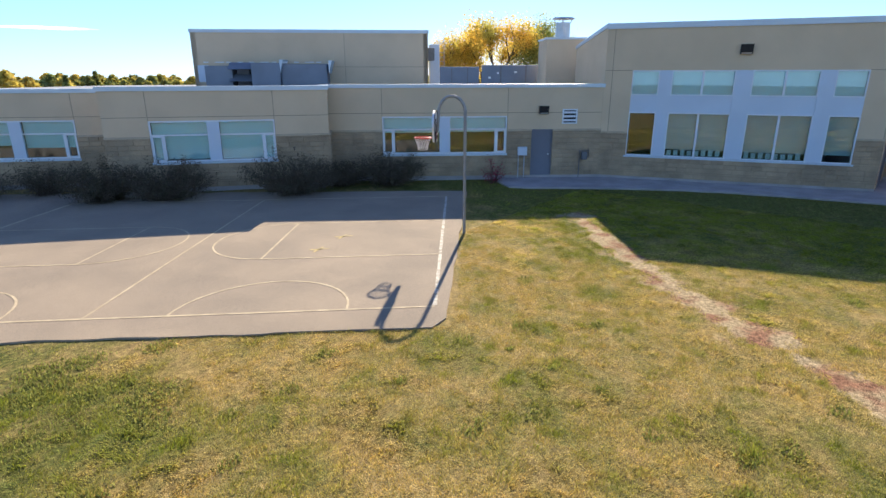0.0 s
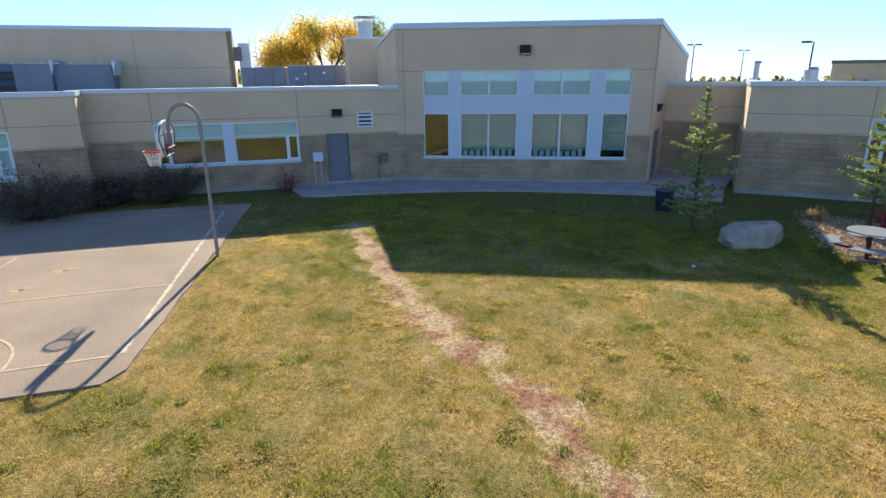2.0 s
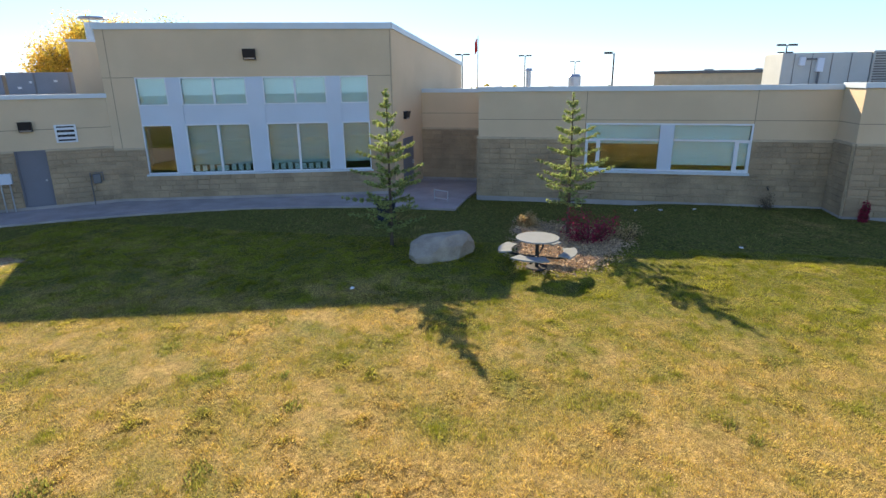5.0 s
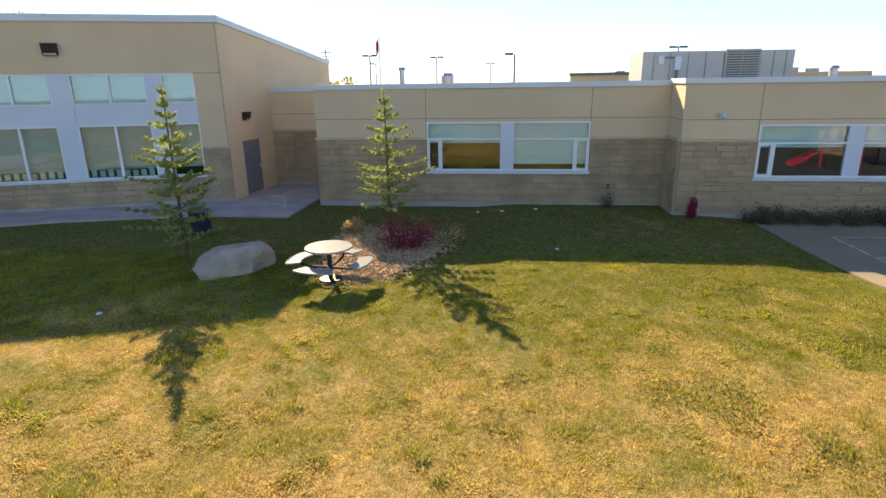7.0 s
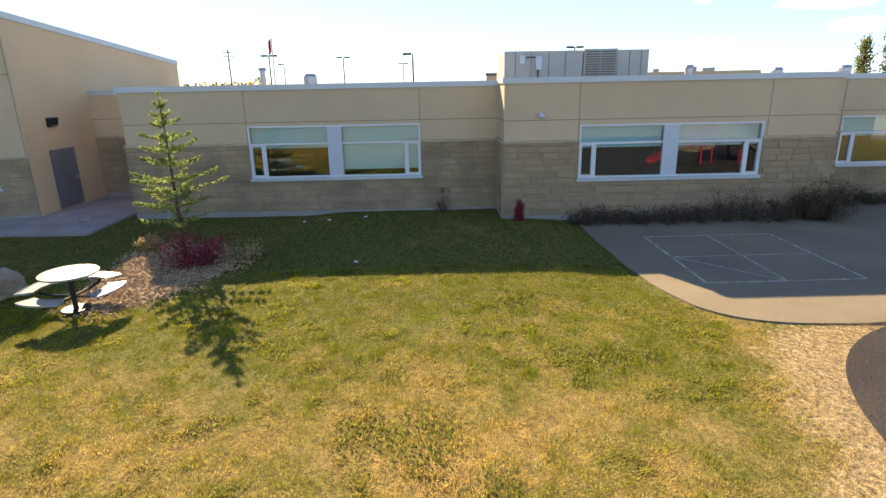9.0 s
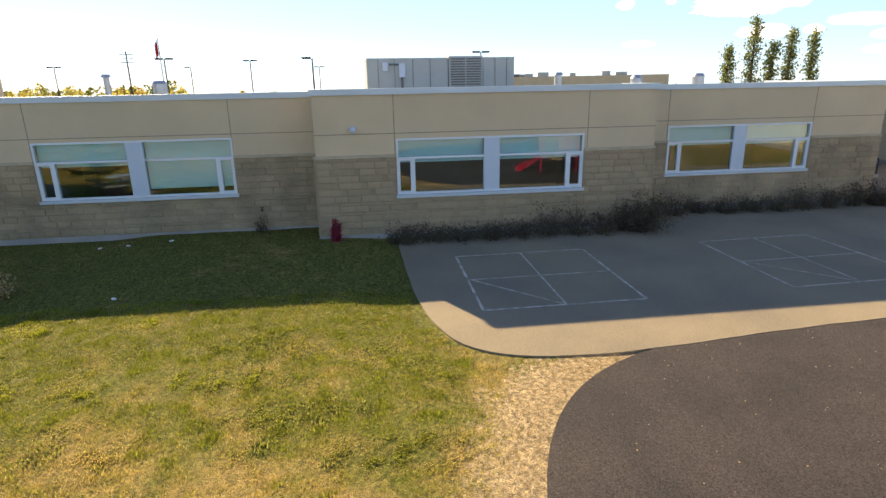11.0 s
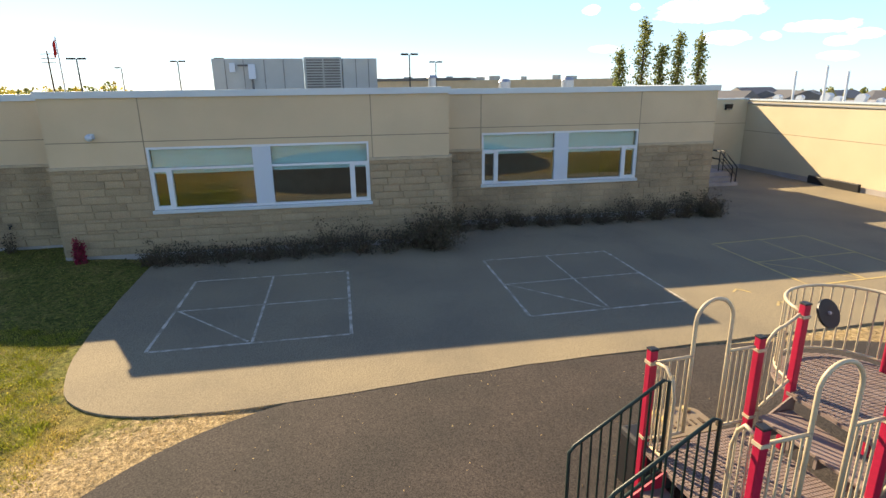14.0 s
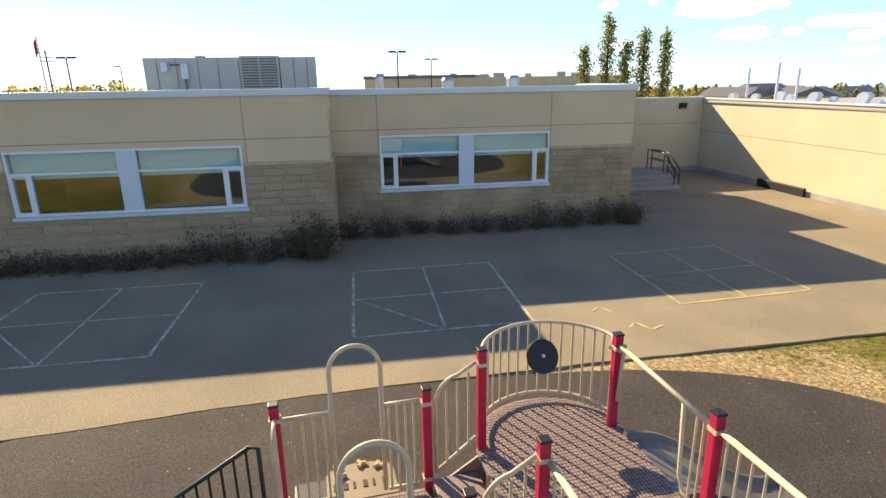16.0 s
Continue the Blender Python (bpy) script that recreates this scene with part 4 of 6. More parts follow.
# ---- plants ----
def leaf_mesh(name, pts, size, material, seed=1, flat=0.0, aspect=1.6):
    """Many small leaves as bent two-triangle blades round the given points."""
    r = np.random.default_rng(seed)
    P = np.array(pts, dtype=np.float64)
    n = len(P)
    a = r.normal(size=(n, 3))
    a[:, 2] *= 1 - flat
    a /= np.linalg.norm(a, axis=1)[:, None]
    b = np.cross(a, r.normal(size=(n, 3)))
    b /= np.linalg.norm(b, axis=1)[:, None]
    s = (size * r.uniform(0.6, 1.4, n))[:, None]
    v = np.stack([P - a * s * aspect * 0.5, P + b * s * 0.5, P + a * s * aspect * 0.5, P - b * s * 0.5], 1).reshape(-1, 3)
    me = bpy.data.meshes.new(name)
    me.vertices.add(4 * n)
    me.vertices.foreach_set("co", v.astype(np.float32).ravel())
    me.loops.add(4 * n)
    me.loops.foreach_set("vertex_index", np.arange(4 * n, dtype=np.int32))
    me.polygons.add(n)
    me.polygons.foreach_set("loop_start", np.arange(0, 4 * n, 4, dtype=np.int32))
    me.update(calc_edges=True)
    me.materials.append(material)
    return me


def spruce(x, y, h, seed, low, label):
    r = random.Random(seed)
    t = thing("spruce_tree", label, "tree", pose(x, y, 0), "young spruces")
    bm = bmesh.new()
    lean = (r.uniform(-0.05, 0.05), r.uniform(-0.05, 0.05))
    tube(bm, [(lean[0] * k / 6, lean[1] * k / 6, -0.1 + (h + 0.1) * k / 6) for k in range(7)], 0.055, 8, 0.008)
    z, pts = low, []
    while z < h - 0.12:
        f = (z - low) / (h - low)
        reach = 1.4 * (1 - f) ** 1.1 * (0.6 + 0.4 * min(1.0, f / 0.14)) + 0.04
        turn = r.uniform(0, 6.283)
        count = r.randint(5, 6) if f < 0.7 else 4
        for k in range(count):
            az, L = turn + 6.283 * k / count + r.uniform(-0.35, 0.35), reach * r.uniform(0.5, 1.2)
            rise = r.uniform(0.05, 0.22) + 0.5 * f
            zb = z + r.uniform(-0.04, 0.04)
            line = [Vector((lean[0] * f + math.cos(az) * L * q, lean[1] * f + math.sin(az) * L * q, zb + L * (rise * q - 0.3 * q * q + 0.26 * q ** 3))) for q in (0, 0.25, 0.5, 0.75, 1)]
            tube(bm, line, 0.012 * (1.2 - f), 4, 0.003, cap=False)
            for q in range(int((150 if z > 1.0 else 70) * L) + 6):
                u = r.uniform(0.2, 1.0)
                i = min(3, int(u * 4))
                p = line[i].lerp(line[i + 1], u * 4 - i)
                twig = r.uniform(0, 1)
                u = min(1.0, max(0.2, (round(u * 7) / 7) + 0.06 * twig))
                i = min(3, int(u * 4))
                p = line[i].lerp(line[i + 1], u * 4 - i)
                side = r.choice((-1, 1)) * twig * 0.24 * (1.15 - u) * min(1, L + 0.25)
                pts.append((p.x - math.sin(az) * side + r.uniform(-0.015, 0.015), p.y + math.cos(az) * side + r.uniform(-0.015, 0.015), p.z + r.uniform(-0.025, 0.02)))
            if r.random() < 0.3:
                a2, l2, z2 = r.uniform(0, 6.283), reach * r.uniform(0.2, 0.6), z + r.uniform(0.06, 0.2)
                tip = Vector((math.cos(a2) * l2, math.sin(a2) * l2, z2 + l2 * 0.25))
                tube(bm, [(0, 0, z2), tip], 0.008, 4, 0.002, cap=False)
                for q in range(int(60 * l2) + 3):
                    p = Vector((0, 0, z2)).lerp(tip, r.uniform(0.3, 1))
                    pts.append((p.x + r.gauss(0, 0.035), p.y + r.gauss(0, 0.035), p.z + r.gauss(0, 0.02)))
        z += r.uniform(0.27, 0.4) * (1.1 - 0.35 * f)
    for k in range(30):
        pts.append((lean[0] + r.uniform(-0.03, 0.03), lean[1] + r.uniform(-0.03, 0.03), h - r.uniform(0, 0.4)))
    part("trunk", bm, M["bark"], t)
    c = new("crown", leaf_mesh("crown", pts, 0.04, M["needles"], seed, aspect=3.0))
    c.parent = t
    return t


def shrub(x, y, rx, h, seed, material="shrub", label="dark leafless shrub against the wall", density=1.0, name="shrub", category="shrub", group="wall shrubs", spread=0.09):
    r = random.Random(seed)
    t = thing(name, label, category, pose(x, y, 0), group)
    bm, pts = bmesh.new(), []
    for k in range(int(34 * density)):
        az, out = r.uniform(0, 6.283), math.sqrt(r.uniform(0.02, 1)) * rx
        top = h * (1 - 0.5 * (out / rx) ** 2) * r.uniform(0.45, 1.25)
        a, m_, b = Vector((0.12 * math.cos(az), 0.12 * math.sin(az), -0.03)), Vector((0.6 * out * math.cos(az), 0.6 * out * math.sin(az), top * 0.55)), Vector((out * math.cos(az + 0.2), out * math.sin(az + 0.2), top))
        tube(bm, [a, m_, b], 0.009, 4, 0.003, cap=False)
        for q in range(int(44 * density)):
            u = r.uniform(0.15, 1.05)
            p = a.lerp(m_, u * 2) if u < 0.5 else m_.lerp(b, u * 2 - 1)
            pts.append((p.x + r.gauss(0, spread), p.y + r.gauss(0, spread), max(0.02, p.z + r.gauss(0, spread * 0.8))))
    part("twig", bm, M["bark"], t)
    c = new("foliage", leaf_mesh("foliage", pts, 0.034, M[material], seed))
    c.parent = t
    return t


def broadleaf(x, y, h, w, seed, material, label, leaves=5000, name="deciduous_tree", base=0.0, narrow=False, size=0.2):
    r = random.Random(seed)
    t = thing(name, label, "tree", pose(x, y, base), "trees behind the school")
    bm, tips = bmesh.new(), []

    def limb(p, d, L, rad, depth):
        q = p + d * L * 0.5 + Vector((r.gauss(0, 0.05), r.gauss(0, 0.05), 0)) * L
        e = q + (d + Vector((r.gauss(0, 0.15), r.gauss(0, 0.15), 0.1))).normalized() * L * 0.5
        tube(bm, [p, q, e], rad, 5, rad * 0.6, cap=False)
        if depth == 0:
            tips.append((q, L))
            tips.append((e, L))
            return
        for k in range(r.randint(3, 4)):
            az = r.uniform(0, 6.283)
            sp = 0.25 if narrow else r.uniform(0.45, 0.9)
            nd = (d * 1.0 + Vector((math.cos(az) * sp, math.sin(az) * sp, r.uniform(-0.1, 0.35)))).normalized()
            limb(q.lerp(e, r.uniform(0.1, 1.0)), nd, L * r.uniform(0.55, 0.75), rad * 0.55, depth - 1)
    if narrow:
        tube(bm, [(0, 0, -0.2), (0, 0, h * 0.5), (0.05, 0, h * 0.97)], 0.16, 6, 0.02)
        for k in range(46):
            f = (k + 1) / 48
            az = r.uniform(0, 6.283)
            rr = w * 1.45 * (1 - f) ** 0.75 * min(1.0, 0.35 + f * 3) * r.uniform(0.5, 1.1) + 0.04
            a = Vector((0, 0, h * f * 0.9 + 0.4))
            b = a + Vector((math.cos(az) * rr, math.sin(az) * rr, rr * 1.6))
            tube(bm, [a, b], 0.03, 4, 0.008, cap=False)
            for q in range(4):
                tips.append((a.lerp(b, 0.35 + 0.22 * q), 0.5))
    else:
        limb(Vector((0, 0, -0.2)), Vector((0, 0, 1)), h * 0.42, 0.2, 3)
        sx = w / max(0.1, max(math.hypot(p.x, p.y) for p, L in tips))
        sz = h / max(p.z for p, L in tips)
        for v in bm.verts:
            v.co = Vector((v.co.x * sx, v.co.y * sx, v.co.z * sz))
        tips = [(Vector((p.x * sx, p.y * sx, p.z * sz)), L) for p, L in tips]
    part("trunk", bm, M["bark"], t)
    pts = []
    for k in range(leaves):
        p, L = r.choice(tips)
        g = 0.16 if narrow else 0.5
        pts.append((p.x + r.gauss(0, g), p.y + r.gauss(0, g), p.z + r.gauss(0, g)))
    c = new("crown", leaf_mesh("crown", pts, size, M[material], seed, aspect=1.3))
    c.parent = t
    return t


spruce(19.75, 0.62, 4.2, 3, 0.55, "young spruce with sparse yellow-green branches on the lawn")
spruce(21.9, -4.15, 4.05, 8, 0.95, "young sparse spruce in a wood-chip bed")

# shrubs along the walls
for i, (s, off, rx, h) in enumerate(((0.2, 1.3, 1.5, 1.35), (2.3, 1.4, 1.9, 1.35), (6.8, 1.35, 1.95, 1.55))):
    p = ma @ Vector((s, -off, 0))
    shrub(p.x, p.y, rx, h, 20 + i, density=3.4)
for i, (s, off, rx, h) in enumerate(((0.5, 1.0, 1.3, 0.95), (2.6, 1.1, 1.6, 1.4))):
    p = mb @ Vector((s, -off, 0))
    shrub(p.x, p.y, rx, h, 30 + i, density=3.0)
p = mb @ Vector((7.0, -0.8, 0))
shrub(p.x, p.y, 0.65, 1.0, 32, "redleaf", "thin dark-red shrub beside the utility box", 0.7, "red_shrub")
p = mz @ Vector((17.0, -2.2, 0))
shrub(p.x, p.y, 1.7, 1.1, 40, density=2.2)
p = mz @ Vector((19.3, -1.5, 0))
shrub(p.x, p.y, 1.4, 1.25, 41, density=2.2)
rr = random.Random(7)
for i in range(9):
    s = 2.35 + i * 0.83
    shrub(24.97 - 0.55 - rr.uniform(0, 0.15), -12.55 - s, rr.uniform(0.5, 0.8), rr.uniform(0.3, 0.62) + 0.04 * i, 50 + i, label="low dark shrub in the row along the wall", density=0.9)
shrub(24.25, -21.9, 0.95, 1.15, 60, label="taller dark shrub at the wall corner", density=1.8)
for i in range(10):
    s = 0.3 + i * 0.93
    shrub(26.69 - 0.6 - rr.uniform(0, 0.15), -22.6 - s, rr.uniform(0.45, 0.75), rr.uniform(0.4, 0.85), 70 + i, label="low dark shrub in the row along the wall", density=0.9)
shrub(26.0, -31.3, 0.6, 0.8, 81, label="low dark shrub at the end of the wall", density=1.1)
shrub(21.2, -4.75, 0.85, 0.95, 82, "redleaf", "dark red shrub in the wood-chip bed", 1.2, "red_shrub", "shrub", "bed shrubs")
shrub(21.6, -5.75, 0.6, 0.5, 83, "straw", "low dry straw-coloured twiggy shrub beside the red one", 0.7, "shrub", "shrub", "bed shrubs")
shrub(22.6, -2.9, 0.28, 0.35, 84, "straw", "clump of straw-yellow ornamental grass", 1.2, "ornamental_grass", "grass clump", "bed shrubs")
shrub(24.6, -13.0, 0.12, 0.8, 85, "redleaf", "small narrow dark-red plant at the wall corner", 1.0, "red_plant", "shrub", "bed shrubs", 0.03)
shrub(26.05, -10.75, 0.2, 0.55, 86, "shrub", "thin dry plant by the wall", 0.4, "dry_plant", "shrub", "bed shrubs", 0.05)
shrub(24.4, -14.6, 0.3, 0.4, 87, "shrub", "thin dry plant by the wall", 0.4, "dry_plant", "shrub", "bed shrubs", 0.05)

# wood-chip bed
bm = bmesh.new()
prism(bm, ragged(BED, 0.45, 0.12), -0.1, 0.008)
bed = single("wood_chip_bed", bm, M["mulch"], "brown wood-chip bed round the picnic table and shrubs", "mulch bed", kind="structure")
rr = random.Random(3)
pts = []
while len(pts) < 9000:
    x, y = rr.uniform(16.8, 23.9), rr.uniform(-6.1, -2.4)
    edge = seg_dist(x, y, BED + BED[:1])
    if in_poly(x, y, BED) or rr.random() < 0.5 - edge:
        pts.append((x, y, 0.022))
tagged(new("wood_chips", leaf_mesh("wood_chips", pts, 0.03, M["chip"], 5, flat=0.8, aspect=2.2)), "loose pale wood chips on the bed", "wood chips", kind="stuff")

# boulder
rr = random.Random(21)
FACETS = [(Vector((0.05, 0.1, 1)).normalized(), 0.72), (Vector((-0.5, 0.2, 0.8)).normalized(), 0.8)]
FACETS += [(Vector((rr.gauss(0, 1), rr.gauss(0, 1), rr.uniform(-0.2, 0.7))).normalized(), rr.uniform(0.74, 0.9)) for k in range(12)]
bm = bmesh.new()
bmesh.ops.create_icosphere(bm, subdivisions=5, radius=1.0)
for v in bm.verts:
    n = v.co.normalized()
    d = 1 + 0.1 * noise.fractal(n * 1.1 + Vector((3, 1, 0)), 1.2, 2.0, 5)
    for face in FACETS:
        d = min(d, face[1] / max(0.05, n.dot(face[0])))
    d += 0.035 * noise.fractal(n * 4.0, 1.0, 2.0, 4)
    v.co = Vector((n.x * 1.12 * d, n.y * 0.68 * d, max(-0.25, n.z * 0.66 * d)))
rock = single("boulder", bm, M["rock"], "large flat-topped tan boulder on the lawn", "rock")
rock.matrix_basis = pose(19.1, -0.9, 0.08, 3, -4, -52) @ Matrix.Diagonal((0.9, 0.95, 1.0, 1))


# ---- picnic table ----
def picnic_table(x, y):
    t = thing("picnic_table", "round grey coated-metal picnic table with four attached curved seats", "picnic table", pose(x, y, 0, 0, 0, -8) @ Matrix.Diagonal((0.89, 0.89, 1, 1)))
    bm = bmesh.new()
    bmesh.ops.create_cone(bm, cap_ends=True, segments=40, radius1=0.58, radius2=0.58, depth=0.035, matrix=pose(0, 0, 0.765))
    bmesh.ops.bevel(bm, geom=list(bm.edges), offset=0.008, segments=2, affect="EDGES")
    part("tabletop", bm, M["table"], t)
    bm = bmesh.new()
    tube(bm, [(0, 0, 0.0), (0, 0, 0.75)], 0.055, 10)
    part("pedestal", bm, M["dark"], t)
    bm = bmesh.new()
    bmesh.ops.create_cone(bm, cap_ends=True, segments=24, radius1=0.3, radius2=0.28, depth=0.03, matrix=pose(0, 0, 0.035))
    part("base_plate", bm, M["dark"], t)
    for k in range(4):
        a0 = k * math.pi / 2
        bm = bmesh.new()
        poly = [(0.70 * math.cos(a0 + u), 0.70 * math.sin(a0 + u)) for u in np.linspace(-0.5, 0.5, 11)] + [(1.06 * math.cos(a0 + u), 1.06 * math.sin(a0 + u)) for u in np.linspace(0.5, -0.5, 11)]
        prism(bm, poly, 0.44, 0.475)
        seat = part("seat", bm, M["table"], t)
        bm = bmesh.new()
        tube(bm, [(0.05 * math.cos(a0), 0.05 * math.sin(a0), 0.3), (0.5 * math.cos(a0), 0.5 * math.sin(a0), 0.3), (0.8 * math.cos(a0), 0.8 * math.sin(a0), 0.34), (0.87 * math.cos(a0), 0.87 * math.sin(a0), 0.44)], 0.028, 8)
        part("seat_arm", bm, M["dark"], seat)
    return t


picnic_table(18.5, -3.45)

# waste bin behind the tree
t = thing("waste_bin", "dark blue ribbed waste bin on the lawn", "bin", pose(22.25, 1.6, 0))
bm = bmesh.new()
bmesh.ops.create_cone(bm, cap_ends=True, segments=28, radius1=0.27, radius2=0.31, depth=0.66, matrix=pose(0, 0, 0.33))
part("barrel", bm, M["bin"], t)
for z in (0.2, 0.42):
    bm = bmesh.new()
    tube(bm, [(0.30 * math.cos(k * math.pi / 14), 0.30 * math.sin(k * math.pi / 14), z) for k in range(29)], 0.015, 5)
    part("rib", bm, M["bin"], t)
bm = bmesh.new()
tube(bm, [(0.315 * math.cos(k * math.pi / 14), 0.315 * math.sin(k * math.pi / 14), 0.66) for k in range(29)], 0.02, 6)
part("rim", bm, M["black"], t)

# small barrier stand on the walk
t = thing("bike_stand", "small grey tubular stand on the concrete walk", "bike rack", pose(25.6, 0.55, 0.06, 0, 0, 60))
for z, w in ((0.08, 0.34), (0.38, 0.34)):
    bm = bmesh.new()
    tube(bm, [(-w, 0, z), (w, 0, z)], 0.022, 6)
    part("bar", bm, M["galv"], t)
for x in (-0.34, 0.34):
    bm = bmesh.new()
    tube(bm, [(x, 0, 0), (x, 0, 0.4)], 0.022, 6)
    part("leg", bm, M["galv"], t)

# litter on the lawn
for i, (x, y) in enumerate(((16.27, 0.43), (20.8, -8.6), (25.2, -7.2), (25.4, -8.3), (25.3, -6.4))):
    bm = bmesh.new()
    bmesh.ops.create_icosphere(bm, subdivisions=2, radius=0.07)
    for v in bm.verts:
        v.co = Vector((v.co.x * (1 + 0.4 * noise.noise(v.co * 20 + Vector((i, 0, 0)))), v.co.y * 0.7, v.co.z * 0.35))
    o = single("paper_scrap", bm, M["paper"], "crumpled white paper scrap on the grass", "litter", "paper scraps")
    o.matrix_basis = pose(x, y, 0.03 + land(x, y), 5, 0, 40 * i)

# fallen leaves and grit on the dark surfacing
rr = random.Random(11)
pts = [(RUB[0] + RUB[2] * rr.uniform(0.1, 0.97), RUB[1] + RUB[3] * rr.uniform(-0.8, 0.8), 0.02) for k in range(420)]
tagged(new("fallen_leaves", leaf_mesh("fallen_leaves", pts, 0.014, M["straw"], 9, flat=0.85)), "pale fallen leaves and grit scattered on the dark surfacing", "leaves", kind="stuff")
pts = []
while len(pts) < 9000:
    x, y = rub_edge(rr.uniform(-1.3, 1.45), 0.02 + abs(rr.gauss(0, 0.5)))
    if allowed(x, y):
        pts.append((x, y, 0.02))
tagged(new("dry_straw", leaf_mesh("dry_straw", pts, 0.007, M["straw"], 19, flat=0.8, aspect=6)), "dry straw along the edge of the surfacing", "straw", kind="stuff")


# ---- basketball hoop ----
t = thing("basketball_hoop", "galvanised gooseneck basketball post with white fan board and orange rim", "basketball hoop", pose(12.31, 11.95, 0, 0, 0, 124))
bm = bmesh.new()
goose = [(0, 0, -0.2), (0, 0, 1.5), (0, 0, 3.2)] + [(0.37 - 0.37 * math.cos(a), 0, 3.45 + 0.45 * math.sin(a)) for a in np.linspace(0.1, math.pi * 0.97, 14)] + [(0.75, 0, 3.25), (0.78, 0, 2.95)]
tube(bm, goose, 0.046, 12, 0.04)
part("post", bm, M["steel"], t)
bm = bmesh.new()
fan = [(-0.36, 0), (0.36, 0), (0.62, 0.42)] + [(0.62 * math.cos(a), 0.42 + 0.42 * math.sin(a)) for a in np.linspace(0.2, math.pi - 0.2, 12)] + [(-0.62, 0.42)]
va = [bm.verts.new((0.83, y, 2.68 + z)) for y, z in fan]
vb = [bm.verts.new((0.88, y, 2.68 + z)) for y, z in fan]
bm.faces.new(va)
bm.faces.new(vb[::-1])
for i in range(len(fan)):
    j = (i + 1) % len(fan)
    bm.faces.new((va[i], vb[i], vb[j], va[j]))
bd = part("backboard", bm, M["board"], t, "white fan-shaped board")
bm = bmesh.new()
tube(bm, [(0.81, y, 2.68 + z) for y, z in fan + fan[:1]], 0.012, 6)
tube(bm, [(0.80, -0.5, 2.86), (0.78, 0, 2.86), (0.80, 0.5, 2.86)], 0.014, 6)
tube(bm, [(0.80, -0.5, 3.2), (0.78, 0, 3.2), (0.80, 0.5, 3.2)], 0.014, 6)
for y in (-0.24, 0.24):
    tube(bm, [(0.80, y, 2.7), (0.80, y, 3.3)], 0.014, 6)
part("back_frame", bm, M["dark"], bd)
bm = bmesh.new()
box(bm, 0.882, 0.888, -0.3, 0.3, 2.78, 2.82)
box(bm, 0.882, 0.888, -0.3, 0.3, 3.16, 3.2)
box(bm, 0.882, 0.888, -0.3, -0.26, 2.82, 3.16)
box(bm, 0.882, 0.888, 0.26, 0.3, 2.82, 3.16)
box(bm, 0.805, 0.826, -0.16, 0.16, 2.72, 2.95)
part("target_square", bm, M["redpaint"], bd)
bm = bmesh.new()
tube(bm, [(1.19 + 0.23 * math.cos(k * math.pi / 14), 0.23 * math.sin(k * math.pi / 14), 2.77) for k in range(29)], 0.02, 6)
tube(bm, [(0.87, 0.1, 2.77), (0.98, 0.1, 2.77)], 0.014, 6)
tube(bm, [(0.87, -0.1, 2.77), (0.98, -0.1, 2.77)], 0.014, 6)
box(bm, 0.87, 0.9, -0.12, 0.12, 2.68, 2.8)
rim = part("rim", bm, M["rim"], t)
bm = bmesh.new()
for k in range(14):
    for s in (-1, 1):
        tube(bm, [(1.19 + rr_ * math.cos(2 * math.pi * (k + s * q) / 14), rr_ * math.sin(2 * math.pi * (k + s * q) / 14), z) for q, rr_, z in ((0, 0.225, 2.76), (0.5, 0.18, 2.65), (1.0, 0.145, 2.53), (1.5, 0.13, 2.42))], 0.006, 4, cap=False)
part("net", bm, M["net"], rim)


# ---- wall fittings ----
def wall_light(m, s, z, big=1.0):
    t = thing("wall_light", "dark bronze wall-pack light on the stucco", "wall light", m @ pose(s, 0, z), "wall lights")
    bm = bmesh.new()
    w, h = 0.2 * big, 0.17 * big
    vs = [(-w, 0.0, -h), (w, 0, -h), (w, 0, h), (-w, 0, h), (-w, -0.12, -h), (w, -0.12, -h), (w, -0.2, h), (-w, -0.2, h)]
    f = [bm.verts.new(v) for v in vs]
    for ix in ((0, 1, 2, 3), (7, 6, 5, 4), (0, 4, 5, 1), (1, 5, 6, 2), (2, 6, 7, 3), (3, 7, 4, 0)):
        bm.faces.new([f[i] for i in ix])
    part("housing", bm, M["dark"], t)
    bm = bmesh.new()
    vs = [(-w * 0.85, -0.126, -h * 0.9), (w * 0.85, -0.126, -h * 0.9), (w * 0.85, -0.158, h * 0.1), (-w * 0.85, -0.158, h * 0.1)]
    bm.faces.new([bm.verts.new(v) for v in vs] )
    part("lens", bm, M["galv"], t, "pale glass lens")
    return t


wall_light(mt, 5.29, 5.38, 1.1)
wall_light(mb, B0 + 6.99, 2.98)
wall_light(ms, 1.3, 3.05, 0.9)
m_, _ = wall_frame((35.3, -33.6), (35.3, -39.5))
wall_light(m_, 4.8, 3.05, 0.8)

t = thing("wall_vent", "white louvred wall vent", "vent", mb @ pose(B0 + 8.15, 0, 2.7))
bm = bmesh.new()
for c in ((-0.33, 0.33, 0.26, 0.31), (-0.33, 0.33, -0.31, -0.26), (-0.33, -0.27, -0.26, 0.26), (0.27, 0.33, -0.26, 0.26)):
    box(bm, c[0], c[1], -0.05, 0.0, c[2], c[3])
part("frame", bm, M["white"], t)
bm = bmesh.new()
box(bm, -0.27, 0.27, -0.012, 0.0, -0.26, 0.26)
part("backing", bm, M["black"], t)
for k in range(3):
    bm = bmesh.new()
    box(bm, -0.265, 0.265, -0.045, -0.015, -0.2 + k * 0.165, -0.12 + k * 0.165)
    part("slat", bm, M["white"], t)

